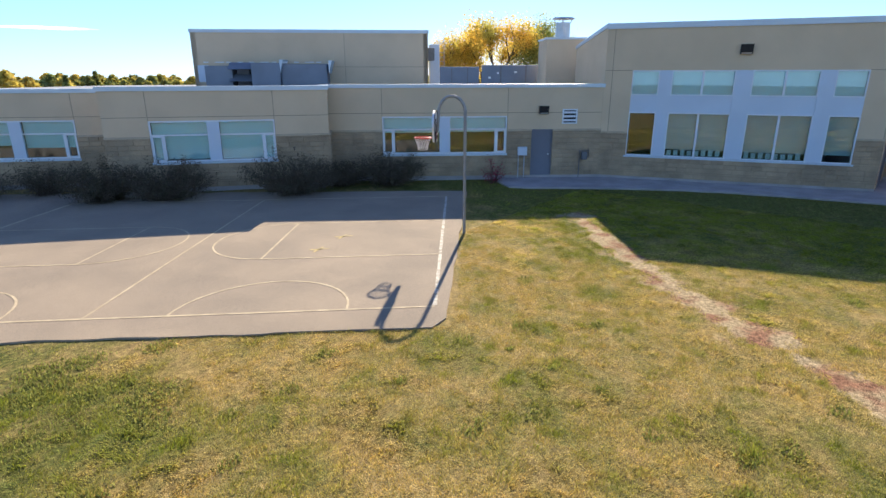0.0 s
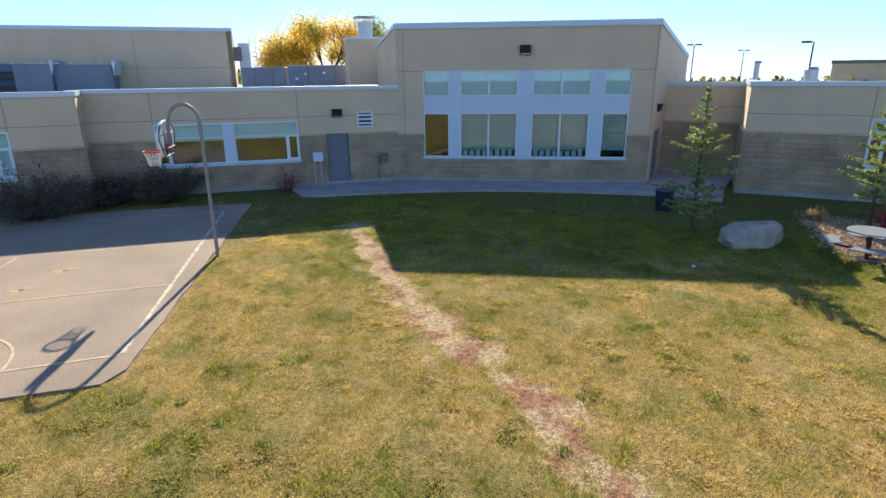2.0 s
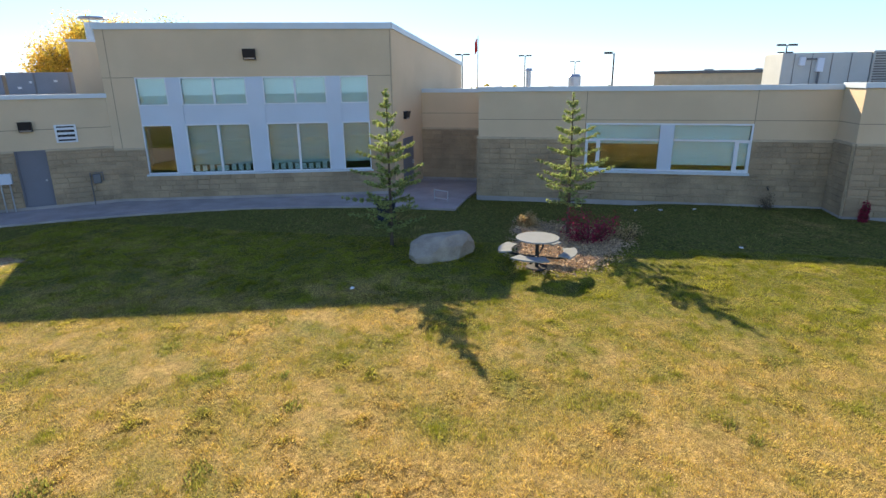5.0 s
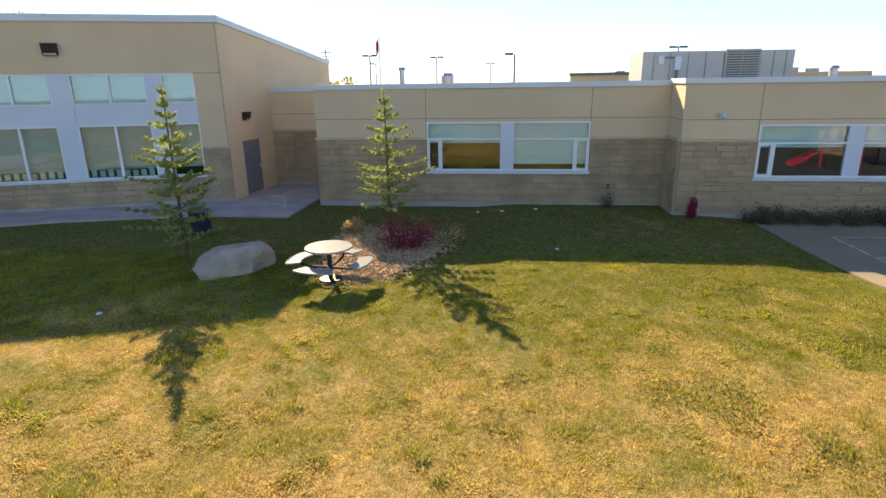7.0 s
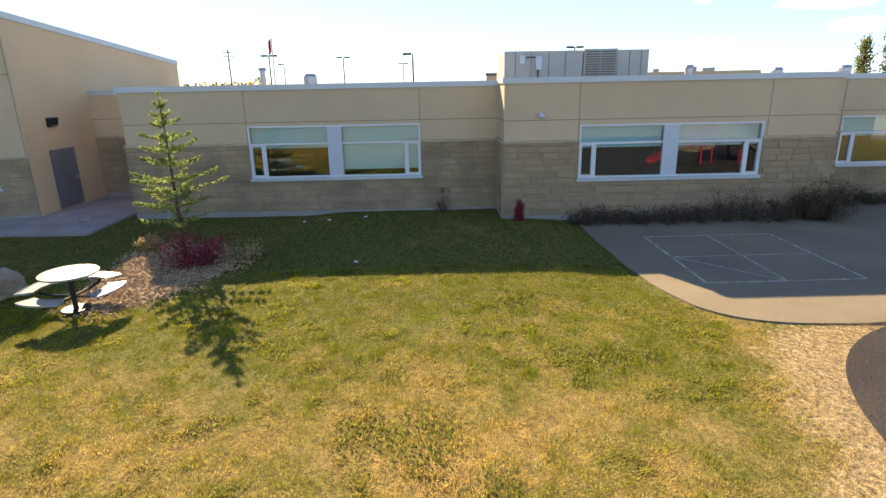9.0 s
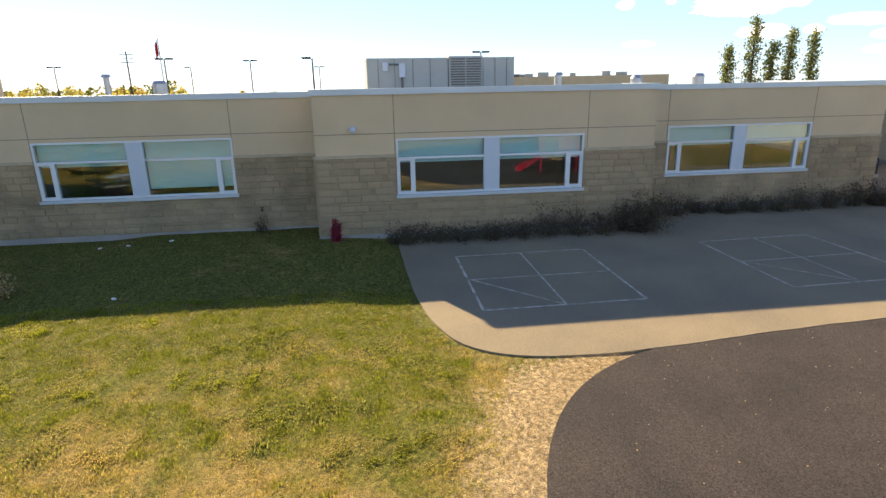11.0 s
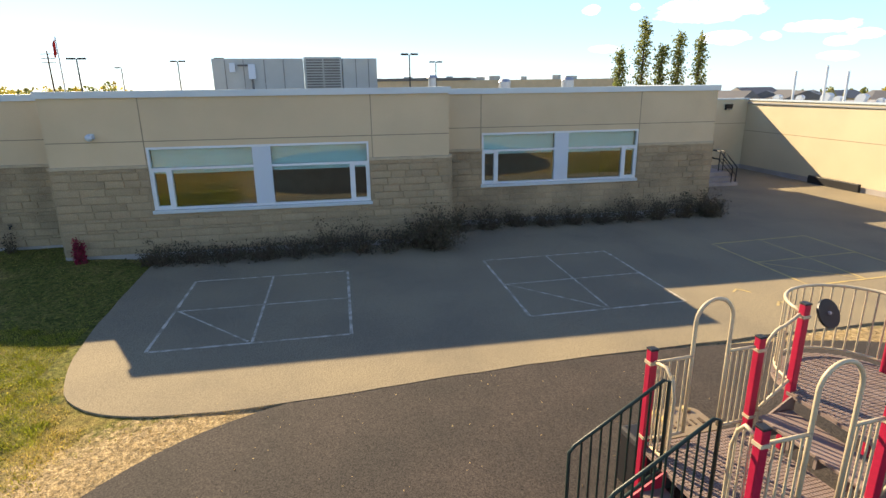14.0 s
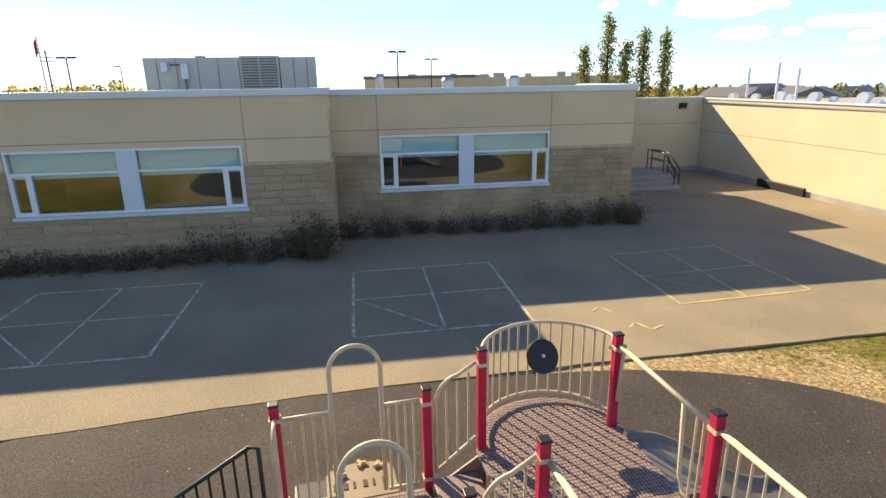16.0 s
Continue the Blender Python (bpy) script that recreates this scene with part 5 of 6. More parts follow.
t = thing("utility_box", "grey utility box on a conduit beside the door", "utility box", mb @ pose(B0 + 6.1, -0.04, 0))
bm = bmesh.new()
box(bm, -0.2, 0.2, -0.2, 0.0, 1.06, 1.42, bevel=0.012)
part("cabinet", bm, M["panel"], t)
for x in (-0.16, 0.1):
    bm = bmesh.new()
    tube(bm, [(x, -0.07, 0.0), (x, -0.07, 1.07)], 0.025, 8)
    part("conduit", bm, M["galv"], t)
t = thing("gas_meter", "dark gas meter and pipes on the stone wall", "meter", mb @ pose(B0 + 8.85, -0.06, 0))
bm = bmesh.new()
box(bm, -0.13, 0.13, -0.2, 0.0, 0.85, 1.2, bevel=0.03)
part("body", bm, M["hvacdark"], t)
bm = bmesh.new()
tube(bm, [(-0.2, -0.1, 0.0), (-0.2, -0.1, 1.25), (0.2, -0.1, 1.25), (0.2, -0.1, 0.95)], 0.02, 8)
part("pipe", bm, M["hvacdark"], t)
for m_, s, z in ((ma, 7.0, 1.6), (mc, 10.0, 0.75), (mb, 1.0, 0.8)):
    t = thing("hose_tap", "small dark hose tap on the stone wall", "tap", m_ @ pose(s, -0.04, z), "hose taps")
    bm = bmesh.new()
    tube(bm, [(0, 0, 0), (0, -0.12, 0), (0, -0.15, -0.06)], 0.022, 7)
    part("spout", bm, M["dark"], t)
    bm = bmesh.new()
    tube(bm, [(-0.05, -0.1, 0.05), (0.05, -0.1, 0.05)], 0.012, 6)
    part("handle", bm, M["dark"], t)
t = thing("security_camera", "white dome security camera on a wall bracket", "camera", md @ pose(1.07, 0, 3.15))
bm = bmesh.new()
box(bm, -0.05, 0.05, -0.05, 0.0, -0.06, 0.06)
tube(bm, [(0, -0.02, 0.0), (0, -0.18, 0.02)], 0.03, 8)
part("bracket", bm, M["panel"], t)
bm = bmesh.new()
bmesh.ops.create_uvsphere(bm, u_segments=16, v_segments=10, radius=0.085, matrix=pose(0, -0.2, -0.02))
part("dome", bm, M["panel"], t, smooth=True)

# steps and handrail at the far recess, and a dark box for the end footing's shaded recess
t = thing("entrance_steps", "concrete entrance steps with a dark steel handrail", "steps", pose(30.75, -33.75, 0))
for k in range(3):
    bm = bmesh.new()
    box(bm, 0.3 * k, 2.6, -2.2, 0.05, 0.17 * k, 0.17 * (k + 1), bevel=0.01)
    part("step", bm, M["concrete"], t)
for y in (-2.1, -1.9):
    bm = bmesh.new()
    tube(bm, [(0.05, y, 0.15), (0.05, y, 0.8), (0.95, y, 1.35), (2.3, y, 1.35), (2.3, y, 0.5)], 0.025, 8)
    tube(bm, [(0.05, y, 0.45), (0.95, y, 1.0), (2.3, y, 1.0)], 0.018, 6)
    tube(bm, [(0.95, y, 0.5), (0.95, y, 1.35)], 0.02, 6)
    part("handrail", bm, M["dark"], t)
bm = bmesh.new()
box(bm, 28.2, 30.7, -39.37, -39.25, 0.0, 0.34, bevel=0.02)
single("planter_curb", bm, M["dark"], "dark low box in place of the shaded recess in the cream wall's footing", "planter")

# ---- roof things ----
mh, _ = wall_frame((37.7, -14.1), (38.1, -21.5))
t = thing("rooftop_air_unit", "large grey sheet-metal air-handling unit on the roof", "air unit", mh)
bm = bmesh.new()
box(bm, 0.0, 3.99, 0, 2.4, 3.75, 5.5, bevel=0.02)
part("body", bm, M["hvac"], t)
bm = bmesh.new()
box(bm, 4.02, 5.75, -0.06, 2.45, 3.75, 5.56, bevel=0.02)
lou = part("louvre_section", bm, M["hvac"], t)
for k in range(13):
    for a, b in ((4.12, 4.84), (4.92, 5.65)):
        bm = bmesh.new()
        box(bm, a, b, -0.12, -0.06, 3.95 + k * 0.12, 4.015 + k * 0.12)
        part("slat", bm, M["hvacdark"], lou)
bm = bmesh.new()
box(bm, 5.78, 7.4, 0, 2.4, 3.75, 5.5, bevel=0.02)
part("body", bm, M["hvac"], t)
for a in (0.55, 1.35, 2.25, 3.1, 6.4, 7.0):
    bm = bmesh.new()
    box(bm, a - 0.012, a + 0.012, -0.02, 0.0, 3.8, 5.45)
    part("seam", bm, M["hvacdark"], t)
for a, b, z0, z1 in ((0.75, 1.0, 4.9, 5.3), (1.55, 1.85, 4.6, 5.25)):
    bm = bmesh.new()
    box(bm, a, b, -0.2, 0.0, z0, z1, bevel=0.02)
    part("control_box", bm, M["panel"], t)
bm = bmesh.new()
tube(bm, [(1.7, -0.1, 3.7), (1.7, -0.1, 4.6)], 0.05, 8)
part("conduit", bm, M["hvacdark"], t)
bm = bmesh.new()
tube(bm, [(1.1, -0.05, 5.2), (1.6, -0.05, 5.2)], 0.04, 6)
part("conduit", bm, M["hvacdark"], t)

md_, ld_ = wall_frame(GP, GQ)
t = thing("roof_duct", "grey sheet-metal roof ducts and intake hood before the upper hall", "duct", md_)
for a, b, d, z0, z1 in ((1.1, 2.7, 1.6, 3.7, 4.95), (3.9, 5.6, 2.0, 3.7, 5.12), (5.62, 8.4, 1.7, 3.7, 5.05)):
    bm = bmesh.new()
    box(bm, a, b, -d, -0.05, z0, z1, bevel=0.03)
    part("duct_box", bm, M["bluegrey"], t)
for a, h in ((5.6, 5.3), (8.5, 5.25)):
    bm = bmesh.new()
    vs = [(a, -2.05, h), (a + 0.22, -2.05, h), (a + 0.02, -2.05, h - 0.75)]
    f = [bm.verts.new(v) for v in vs] + [bm.verts.new((v[0], -0.05, v[2])) for v in vs]
    bm.faces.new(f[:3])
    bm.faces.new(f[5:2:-1])
    for i in range(3):
        j = (i + 1) % 3
        bm.faces.new((f[i], f[i + 3], f[j + 3], f[j]))
    part("bracket", bm, M["coping"], t)
bm = bmesh.new()
for z0 in (4.75, 4.05):
    vs = [(2.5, -1.9, z0), (3.9, -1.9, z0), (3.9, -1.2, z0 + 0.4), (2.5, -1.2, z0 + 0.4), (2.7, -0.6, z0 + 0.05), (3.7, -0.6, z0 + 0.05)]
    f = [bm.verts.new(v) for v in vs]
    for ix in ((0, 1, 2, 3), (3, 2, 5, 4), (0, 3, 4), (1, 5, 2), (0, 4, 5, 1)):
        bm.faces.new([f[i] for i in ix])
part("intake_hood", bm, M["bluegrey"], t)
bm = bmesh.new()
box(bm, 2.85, 3.6, -1.1, -0.05, 3.7, 4.95)
part("riser", bm, M["hvacdark"], t)
for k in range(11):
    a = 1.2 + k * 0.66
    bm = bmesh.new()
    box(bm, a, a + (0.5 if k % 4 == 1 else 0.26), -2.02, -1.9, 5.13, 5.17)
    part("trim_clip", bm, M["white"], t, "short white trim strip")
bm = bmesh.new()
box(bm, 0.25, 0.9, -0.06, -0.004, 4.0, 5.0, md_)
part("corner_window", bm, M["panel"], school, "pale corner window of the upper hall")

t = thing("rooftop_unit_row", "low row of grey rooftop units behind the parapet", "air unit")
for a, b, h in (((26.3, 23.9), (27.6, 22.0), 4.86), ((27.7, 21.9), (29.7, 18.9), 4.95)):
    m_, L = wall_frame(a, b)
    bm = bmesh.new()
    box(bm, 0, L, 0, 1.6, 3.6, h, m_, 0.02)
    part("casing", bm, M["bluegrey"], t)
    for f in (0.3, 0.7):
        bm = bmesh.new()
        box(bm, L * f, L * (f + 0.02), -0.02, 0, 3.7, h - 0.05, m_)
        part("seam", bm, M["hvacdark"], t)
for u, v, z0 in ((0.4, 0.55, 4.2), (1.9, 2.05, 4.5), (0.9, 1.0, 4.45)):
    bm = bmesh.new()
    box(bm, u, v, -0.03, 0.0, z0, z0 + 0.1, m_)
    part("label_plate", bm, M["white"], t, "small white plate")
t = thing("roof_ladder_duct", "tall pale metal duct with a dark louvre by the upper hall", "duct", mgs)
bm = bmesh.new()
box(bm, 2.6, 3.2, -1.0, -0.3, 3.6, 6.4, bevel=0.02)
part("duct_box", bm, M["panel"], t)
bm = bmesh.new()
box(bm, 0.8, 2.5, -0.5, -0.004, 5.3, 6.1, bevel=0.02)
part("louvre_box", bm, M["hvacdark"], t)
bm = bmesh.new()
for y in (-1.4, -1.05):
    tube(bm, [(3.3, y, 3.6), (3.3, y, 6.9)], 0.02, 5)
for k in range(10):
    tube(bm, [(3.3, -1.4, 3.8 + 0.3 * k), (3.3, -1.05, 3.8 + 0.3 * k)], 0.012, 5)
part("ladder", bm, M["galv"], t)

# block and flue beside the tower
bm = bmesh.new()
m_, L = wall_frame((26.9, 17.3), (28.6, 15.2))
box(bm, 0, L, 0, 2.4, 3.6, 6.15, m_)
part("stair_block", bm, M["stucco"], school, "tan stucco block beside the tower")
bm = bmesh.new()
box(bm, -0.05, L + 0.05, -0.05, 2.45, 6.15, 6.25, m_)
part("coping", bm, M["coping"], school)
t = thing("roof_flue", "galvanised round roof flue with a flat cap", "flue", pose(28.55, 17.3, 6.25))
bm = bmesh.new()
tube(bm, [(0, 0, 0), (0, 0, 0.8)], 0.38, 20)
part("pipe", bm, M["galv"], t)
bm = bmesh.new()
bmesh.ops.create_cone(bm, cap_ends=True, segments=20, radius1=0.62, radius2=0.55, depth=0.07, matrix=pose(0, 0, 1.0))
part("cap", bm, M["galv"], t)
for k in range(4):
    bm = bmesh.new()
    a = k * math.pi / 2 + 0.4
    tube(bm, [(0.36 * math.cos(a), 0.36 * math.sin(a), 0.75), (0.5 * math.cos(a), 0.5 * math.sin(a), 1.0)], 0.02, 5)
    part("strut", bm, M["galv"], t)

for x, y, rad, z1, capr in ((39.5, -1.5, 0.14, 5.0, 0.24), (39.0, -4.1, 0.34, 4.65, 0.36), (40.2, -24.5, 0.2, 4.75, 0.3), (37, -27.5, 0.28, 4.5, 0.3), (36.5, -30.5, 0.3, 4.55, 0.32), (38.5, 4.2, 0.3, 4.6, 0.32)):
    t = thing("roof_vent", "small galvanised roof vent with a cap", "vent", pose(x, y, 3.6), "roof vents")
    bm = bmesh.new()
    tube(bm, [(0, 0, 0), (0, 0, z1 - 3.75)], rad, 14)
    part("pipe", bm, M["galv"], t)
    bm = bmesh.new()
    bmesh.ops.create_cone(bm, cap_ends=True, segments=16, radius1=capr, radius2=capr * 0.7, depth=0.14, matrix=pose(0, 0, z1 - 3.68))
    part("cap", bm, M["galv"], t)
for x, y, sc in ((34.3, -40.3, 0.75), (33.6, -40.9, 0.7), (32.6, -41.4, 0.95), (31.6, -41.0, 0.7), (30.9, -41.5, 0.9), (30.4, -41.9, 0.55), (28.9, -41.8, 0.95), (28.3, -42.1, 0.6)):
    t = thing("roof_hood", "white curved sheet-metal roof hood", "vent", pose(x, y, 3.26, 0, 0, 20) @ Matrix.Diagonal((0.8, 0.8, 0.85, 1)), "white roof hoods")
    bm = bmesh.new()
    prof = [(0.32 * sc * math.cos(a), 0.2 * sc + 0.36 * sc * math.sin(a)) for a in np.linspace(0, math.pi * 0.8, 10)]
    pa = [bm.verts.new((u, -0.25 * sc, v)) for u, v in prof + [(-0.1 * sc, 0), (0.32 * sc, 0)]]
    pb = [bm.verts.new((u, 0.25 * sc, v)) for u, v in prof + [(-0.1 * sc, 0), (0.32 * sc, 0)]]
    bm.faces.new(pa)
    bm.faces.new(pb[::-1])
    for i in range(len(pa)):
        j = (i + 1) % len(pa)
        bm.faces.new((pa[i], pb[i], pb[j], pa[j]))
    part("hood", bm, M["white"], t)
for x, y, h in ((33.3, -40.2, 1.4), (31.9, -40.5, 1.6), (30.9, -40.6, 1.35), (26.6, -41, 1.3)):
    bm = bmesh.new()
    tube(bm, [(x, y, 3.2), (x + 0.03, y, 3.26 + h)], 0.05, 8)
    single("roof_pipe", bm, M["white"], "white plastic vent pipe on the roof", "pipe", "roof pipes")

# ---- distance ----
def lamp_post(x, y, top, twin):
    z = land(x, y)
    t = thing("street_lamp", "tall dark parking-lot lamp post", "lamp post", pose(x, y, z), "parking lot lamps")
    bm = bmesh.new()
    tube(bm, [(0, 0, 0), (0, 0, top - z)], 0.11, 6, 0.08)
    part("post", bm, M["dark"], t)
    for s in ((-1, 1) if twin else (1,)):
        bm = bmesh.new()
        box(bm, -0.2, 0.2, s * 0.15, s * 1.1, top - z - 0.08, top - z + 0.14) if s > 0 else box(bm, -0.2, 0.2, -1.1, -0.15, top - z - 0.08, top - z + 0.14)
        part("head", bm, M["dark"], t)


for x, y, top, tw in ((91, 12.2, 7.9, True), (107.6, 4.4, 8.2, True), (75, -8.3, 7.1, False), (85, -29, 8.0, True), (110, -36.7, 8.0, True), (130, 20, 8.0, False), (140, -4, 8.0, True), (120, 40, 8, True)):
    lamp_post(x, y, top, tw)
t = thing("flagpole", "white flagpole with a furled flag", "flagpole", pose(74, 7.1, land(74, 7.1)))
bm = bmesh.new()
tube(bm, [(0, 0, 0), (0, 0, 9.2)], 0.09, 8, 0.05)
part("pole", bm, M["galv"], t)
bm = bmesh.new()
for a, b in ((0.0, 0.25), (0.25, 0.5)):
    vs = [(0.02, 0.1 + a * 0.6, 9.1 - a), (0.05, 0.1 + b * 0.6, 9.0 - b), (0.02, 0.15 + b * 0.5, 7.6 - b), (0.0, 0.08 + a * 0.5, 7.6 - a)]
    bm.faces.new([bm.verts.new(v) for v in vs])
bmesh.ops.solidify(bm, geom=list(bm.faces), thickness=0.04)
part("flag", bm, M["redpaint"], t)
bm = bmesh.new()
zz = land(118, 27)
tube(bm, [(118, 27, zz), (118, 27, 10.4)], 0.16, 6, 0.1)
for z in (9.9, 9.2, 8.6):
    tube(bm, [(118, 25.9, z), (118, 28.1, z)], 0.06, 5)
single("utility_pole", bm, M["bark"], "wooden utility pole with cross-arms beyond the lot", "utility pole")

t = thing("far_building", "long low tan building with a dark roof edge and rooftop vents", "building")
m_, L = wall_frame((188, -27), (160, -96))
zz = -4.0
bm = bmesh.new()
box(bm, 0, L, 0, 30, zz, 5.4, m_)
part("wall", bm, M["stucco"], t)
bm = bmesh.new()
box(bm, -0.2, L * 0.45, -0.3, 30, 5.4, 6.2, m_)
part("roof_edge", bm, M["hvacdark"], t)
for k in range(9):
    bm = bmesh.new()
    s = 4 + k * 7.3 + 2 * math.sin(k * 2.1)
    box(bm, s, s + 1.6 + (k % 3) * 0.7, 2, 4, 5.4, 6.3 + 0.3 * (k % 2), m_)
    part("roof_unit", bm, M["hvac"], t)
rr = random.Random(31)
for i in range(16):
    az = radians(-36 - i * 1.05)
    d = rr.uniform(150, 260)
    x, y = 10 + d * math.cos(az), -21 + d * math.sin(az)
    z = land(x, y)
    t = thing("house", "distant suburban house with a dark gabled roof", "house", pose(x, y, z, 0, 0, rr.uniform(0, 180)), "distant houses")
    w, l, h = rr.uniform(3.5, 4.5), rr.uniform(4.5, 6.5), rr.uniform(1.6, 2.6)
    bm = bmesh.new()
    box(bm, -l, l, -w, w, -1, h)
    part("wall", bm, M[rr.choice(("stucco_end", "stucco", "cap"))], t)
    bm = bmesh.new()
    vs = [(-l - 0.4, -w - 0.4, h), (l + 0.4, -w - 0.4, h), (l + 0.4, w + 0.4, h), (-l - 0.4, w + 0.4, h), (-l - 0.2, 0, h + 2.0), (l + 0.2, 0, h + 2.0)]
    f = [bm.verts.new(v) for v in vs]
    for ix in ((0, 1, 5, 4), (2, 3, 4, 5), (0, 4, 3), (1, 2, 5), (3, 2, 1, 0)):
        bm.faces.new([f[i] for i in ix])
    part("roof", bm, M["hvacdark"], t)

broadleaf(46.5, 33.4, 8.7, 3.9, 5, "leaf_y", "autumn tree with yellow and green leaves behind the school", 11000, size=0.12)
broadleaf(49.5, 29.8, 9.0, 3.5, 6, "leaf_g", "autumn tree with yellow-green leaves behind the school", 11000, size=0.12)
broadleaf(50.0, 36.6, 8.4, 3.6, 9, "leaf_y", "autumn tree with yellow leaves behind the school", 9500, size=0.12)
broadleaf(45.4, 38.2, 7.9, 3.4, 15, "leaf_y", "autumn tree with yellow leaves behind the school", 9000, size=0.12)
broadleaf(54, 30.2, 8.0, 2.0, 12, "leaf_g", "thin green tree behind the school", 6000, size=0.12)
for x, y, h, w, s in ((44.4, -37.2, 6.5, 0.4, 1), (43.6, -38.3, 8.4, 0.5, 2), (43.0, -39.2, 6.7, 0.36, 3), (42.6, -40.1, 7.4, 0.42, 4), (42.0, -41.1, 7.3, 0.36, 6)):
    broadleaf(x, y, h, w, 40 + s, "poplar", "slender columnar poplar with thinning green leaves", 2700, "poplar_tree", narrow=True, size=0.1)

rr = random.Random(77)
woods = {"woods_y": [], "woods_g": []}
for i in range(1300):
    az = radians(rr.uniform(-62, 15) if i % 3 == 0 else rr.uniform(15, 55) if i % 3 == 1 else rr.uniform(55, 105))
    d = rr.uniform(170, 330)
    if math.degrees(az) > 55:
        d = rr.uniform(110, 190)
    x, y = 8 + d * math.cos(az), -8 + d * math.sin(az)
    z = land(x, y)
    h = rr.uniform(2.4, 4.8) if math.degrees(az) < 15 else rr.uniform(5, 8.0) if math.degrees(az) < 55 else rr.uniform(3.4, 5.6)
    con = rr.random() < 0.25
    key = "woods_g" if con or rr.random() < 0.5 else "woods_y"
    for k in range(420 if math.degrees(az) > 55 else 130):
        f = rr.random()
        rad = (1 - f) * h * 0.28 if con else h * 0.36 * math.sin(math.pi * min(1, 0.15 + 0.85 * f)) ** 0.6
        a = rr.uniform(0, 6.283)
        q = rad * math.sqrt(rr.random())
        woods[key].append((x + q * math.cos(a), y + q * math.sin(a), z + h * (0.05 + 0.95 * f)))
for key, lab in (("woods_y", "distant belt of yellow autumn trees"), ("woods_g", "distant belt of dark green trees")):
    tagged(new("far_woods", leaf_mesh("far_woods", woods[key], 0.62, M[key], 3, aspect=1.2)), lab, "trees", kind="stuff")


# ---- play structure ----
PO, PE1, PE2 = Vector((12.949, -22.414, 0)), Vector((0.134, -0.991, 0)), Vector((0.999, 0.038, 0))
pm = Matrix(((PE1.x, PE2.x, 0, PO.x), (PE1.y, PE2.y, 0, PO.y), (0, 0, 1, 0), (0, 0, 0, 1)))
play = thing("play_structure", "playground climber with red posts, beige rails and brown decks", "play structure", pm)
D1, D2 = 0.76, 1.1
S1, S2, S3, W = 1.26, 1.76, 3.075, 1.323


def play_part(name, bm, material, label="", smooth=False, parent=None):
    return part(name, bm, M[material], parent or play, label, smooth)


def red_post(s, w, top):
    bm = bmesh.new()
    box(bm, s - 0.038, s + 0.038, w - 0.038, w + 0.038, 0.0, top, bevel=0.008)
    p = play_part("post", bm, "red", "red square post")
    bm = bmesh.new()
    box(bm, s - 0.043, s + 0.043, w - 0.043, w + 0.043, top - 0.004, top + 0.018, bevel=0.008)
    play_part("post_cap", bm, "black", parent=p)
    for z in (top - 0.13, D1 + 0.12):
        bm = bmesh.new()
        box(bm, s - 0.046, s + 0.046, w - 0.046, w + 0.046, z - 0.016, z + 0.016)
        play_part("clamp", bm, "beige", parent=p)


for s, top in ((0, 1.82), (S1, 1.775), (S2, 2.075), (S3, 2.05)):
    for w in (0, W):
        red_post(s, w, top)
red_post(S2 + 0.05, -2.3, 2.0)
red_post(S3, -2.3, 2.0)

TR, BR = 0.017, 0.011


def deck(name, poly, z):
    """Perforated coated deck: a rim and many slats with gaps."""
    bm = bmesh.new()
    prism(bm, poly, z - 0.05, z - 0.012)
    d = play_part(name, bm, "deck")
    x0, x1 = min(p[0] for p in poly), max(p[0] for p in poly)
    k, bm = x0 + 0.02, bmesh.new()
    while k < x1 - 0.02:
        ys = []
        for (ax, ay), (bx, by) in zip(poly, poly[1:] + poly[:1]):
            if (ax - k) * (bx - k) < 0:
                ys.append(ay + (by - ay) * (k - ax) / (bx - ax))
        if len(ys) >= 2:
            y = min(ys) + 0.01
            while y < max(ys) - 0.03:
                box(bm, k, k + 0.024, y, min(y + 0.034, max(ys) - 0.01), z - 0.012, z)
                y += 0.042
        k += 0.032
    o = play_part("deck_mesh", bm, "deck", parent=d)
    tagged(o, kind="stuff")
    return d


deck("deck", [(-0.02, -0.02), (S1, -0.02), (S1, W + 0.02), (-0.02, W + 0.02)], D1)
half = [(S2 + 0.7 - 0.7 * math.cos(a), W + 0.66 * math.sin(a)) for a in np.linspace(0, math.pi, 17)]
deck("deck", [(S2 - 0.05, -0.02)] + [(S2 - 0.05, W)] + half + [(S3, -0.02)], D2)
deck("bridge_deck", [(S2, -2.3), (S2, -0.03), (S3, -0.03), (S3, -2.3)], D2)
bm = bmesh.new()
box(bm, S1 + 0.02, S2 - 0.06, 0.1, W - 0.1, D1 + 0.13, D1 + 0.17, bevel=0.008)
play_part("step", bm, "deck")
for w in (0.08, W - 0.08):
    bm = bmesh.new()
    vs = [(S1, w, D1 - 0.05), (S2, w, D1 - 0.05), (S2, w, D2), (S1 + 0.06, w, D1 + 0.06)]
    f = [bm.verts.new(v) for v in vs] + [bm.verts.new((v[0], v[1] + 0.02, v[2])) for v in vs]
    for ix in ((0, 1, 2, 3), (7, 6, 5, 4), (0, 4, 5, 1), (1, 5, 6, 2), (2, 6, 7, 3), (3, 7, 4, 0)):
        bm.faces.new([f[i] for i in ix])
    play_part("step_side", bm, "deck")
for w in (0.25, 0.55, 0.85, 1.1):
    bm = bmesh.new()
    box(bm, S1 + 0.05, S2 - 0.08, w, w + 0.03, D1, D1 + 0.13)
    play_part("step_bracket", bm, "deck")


BARS = []


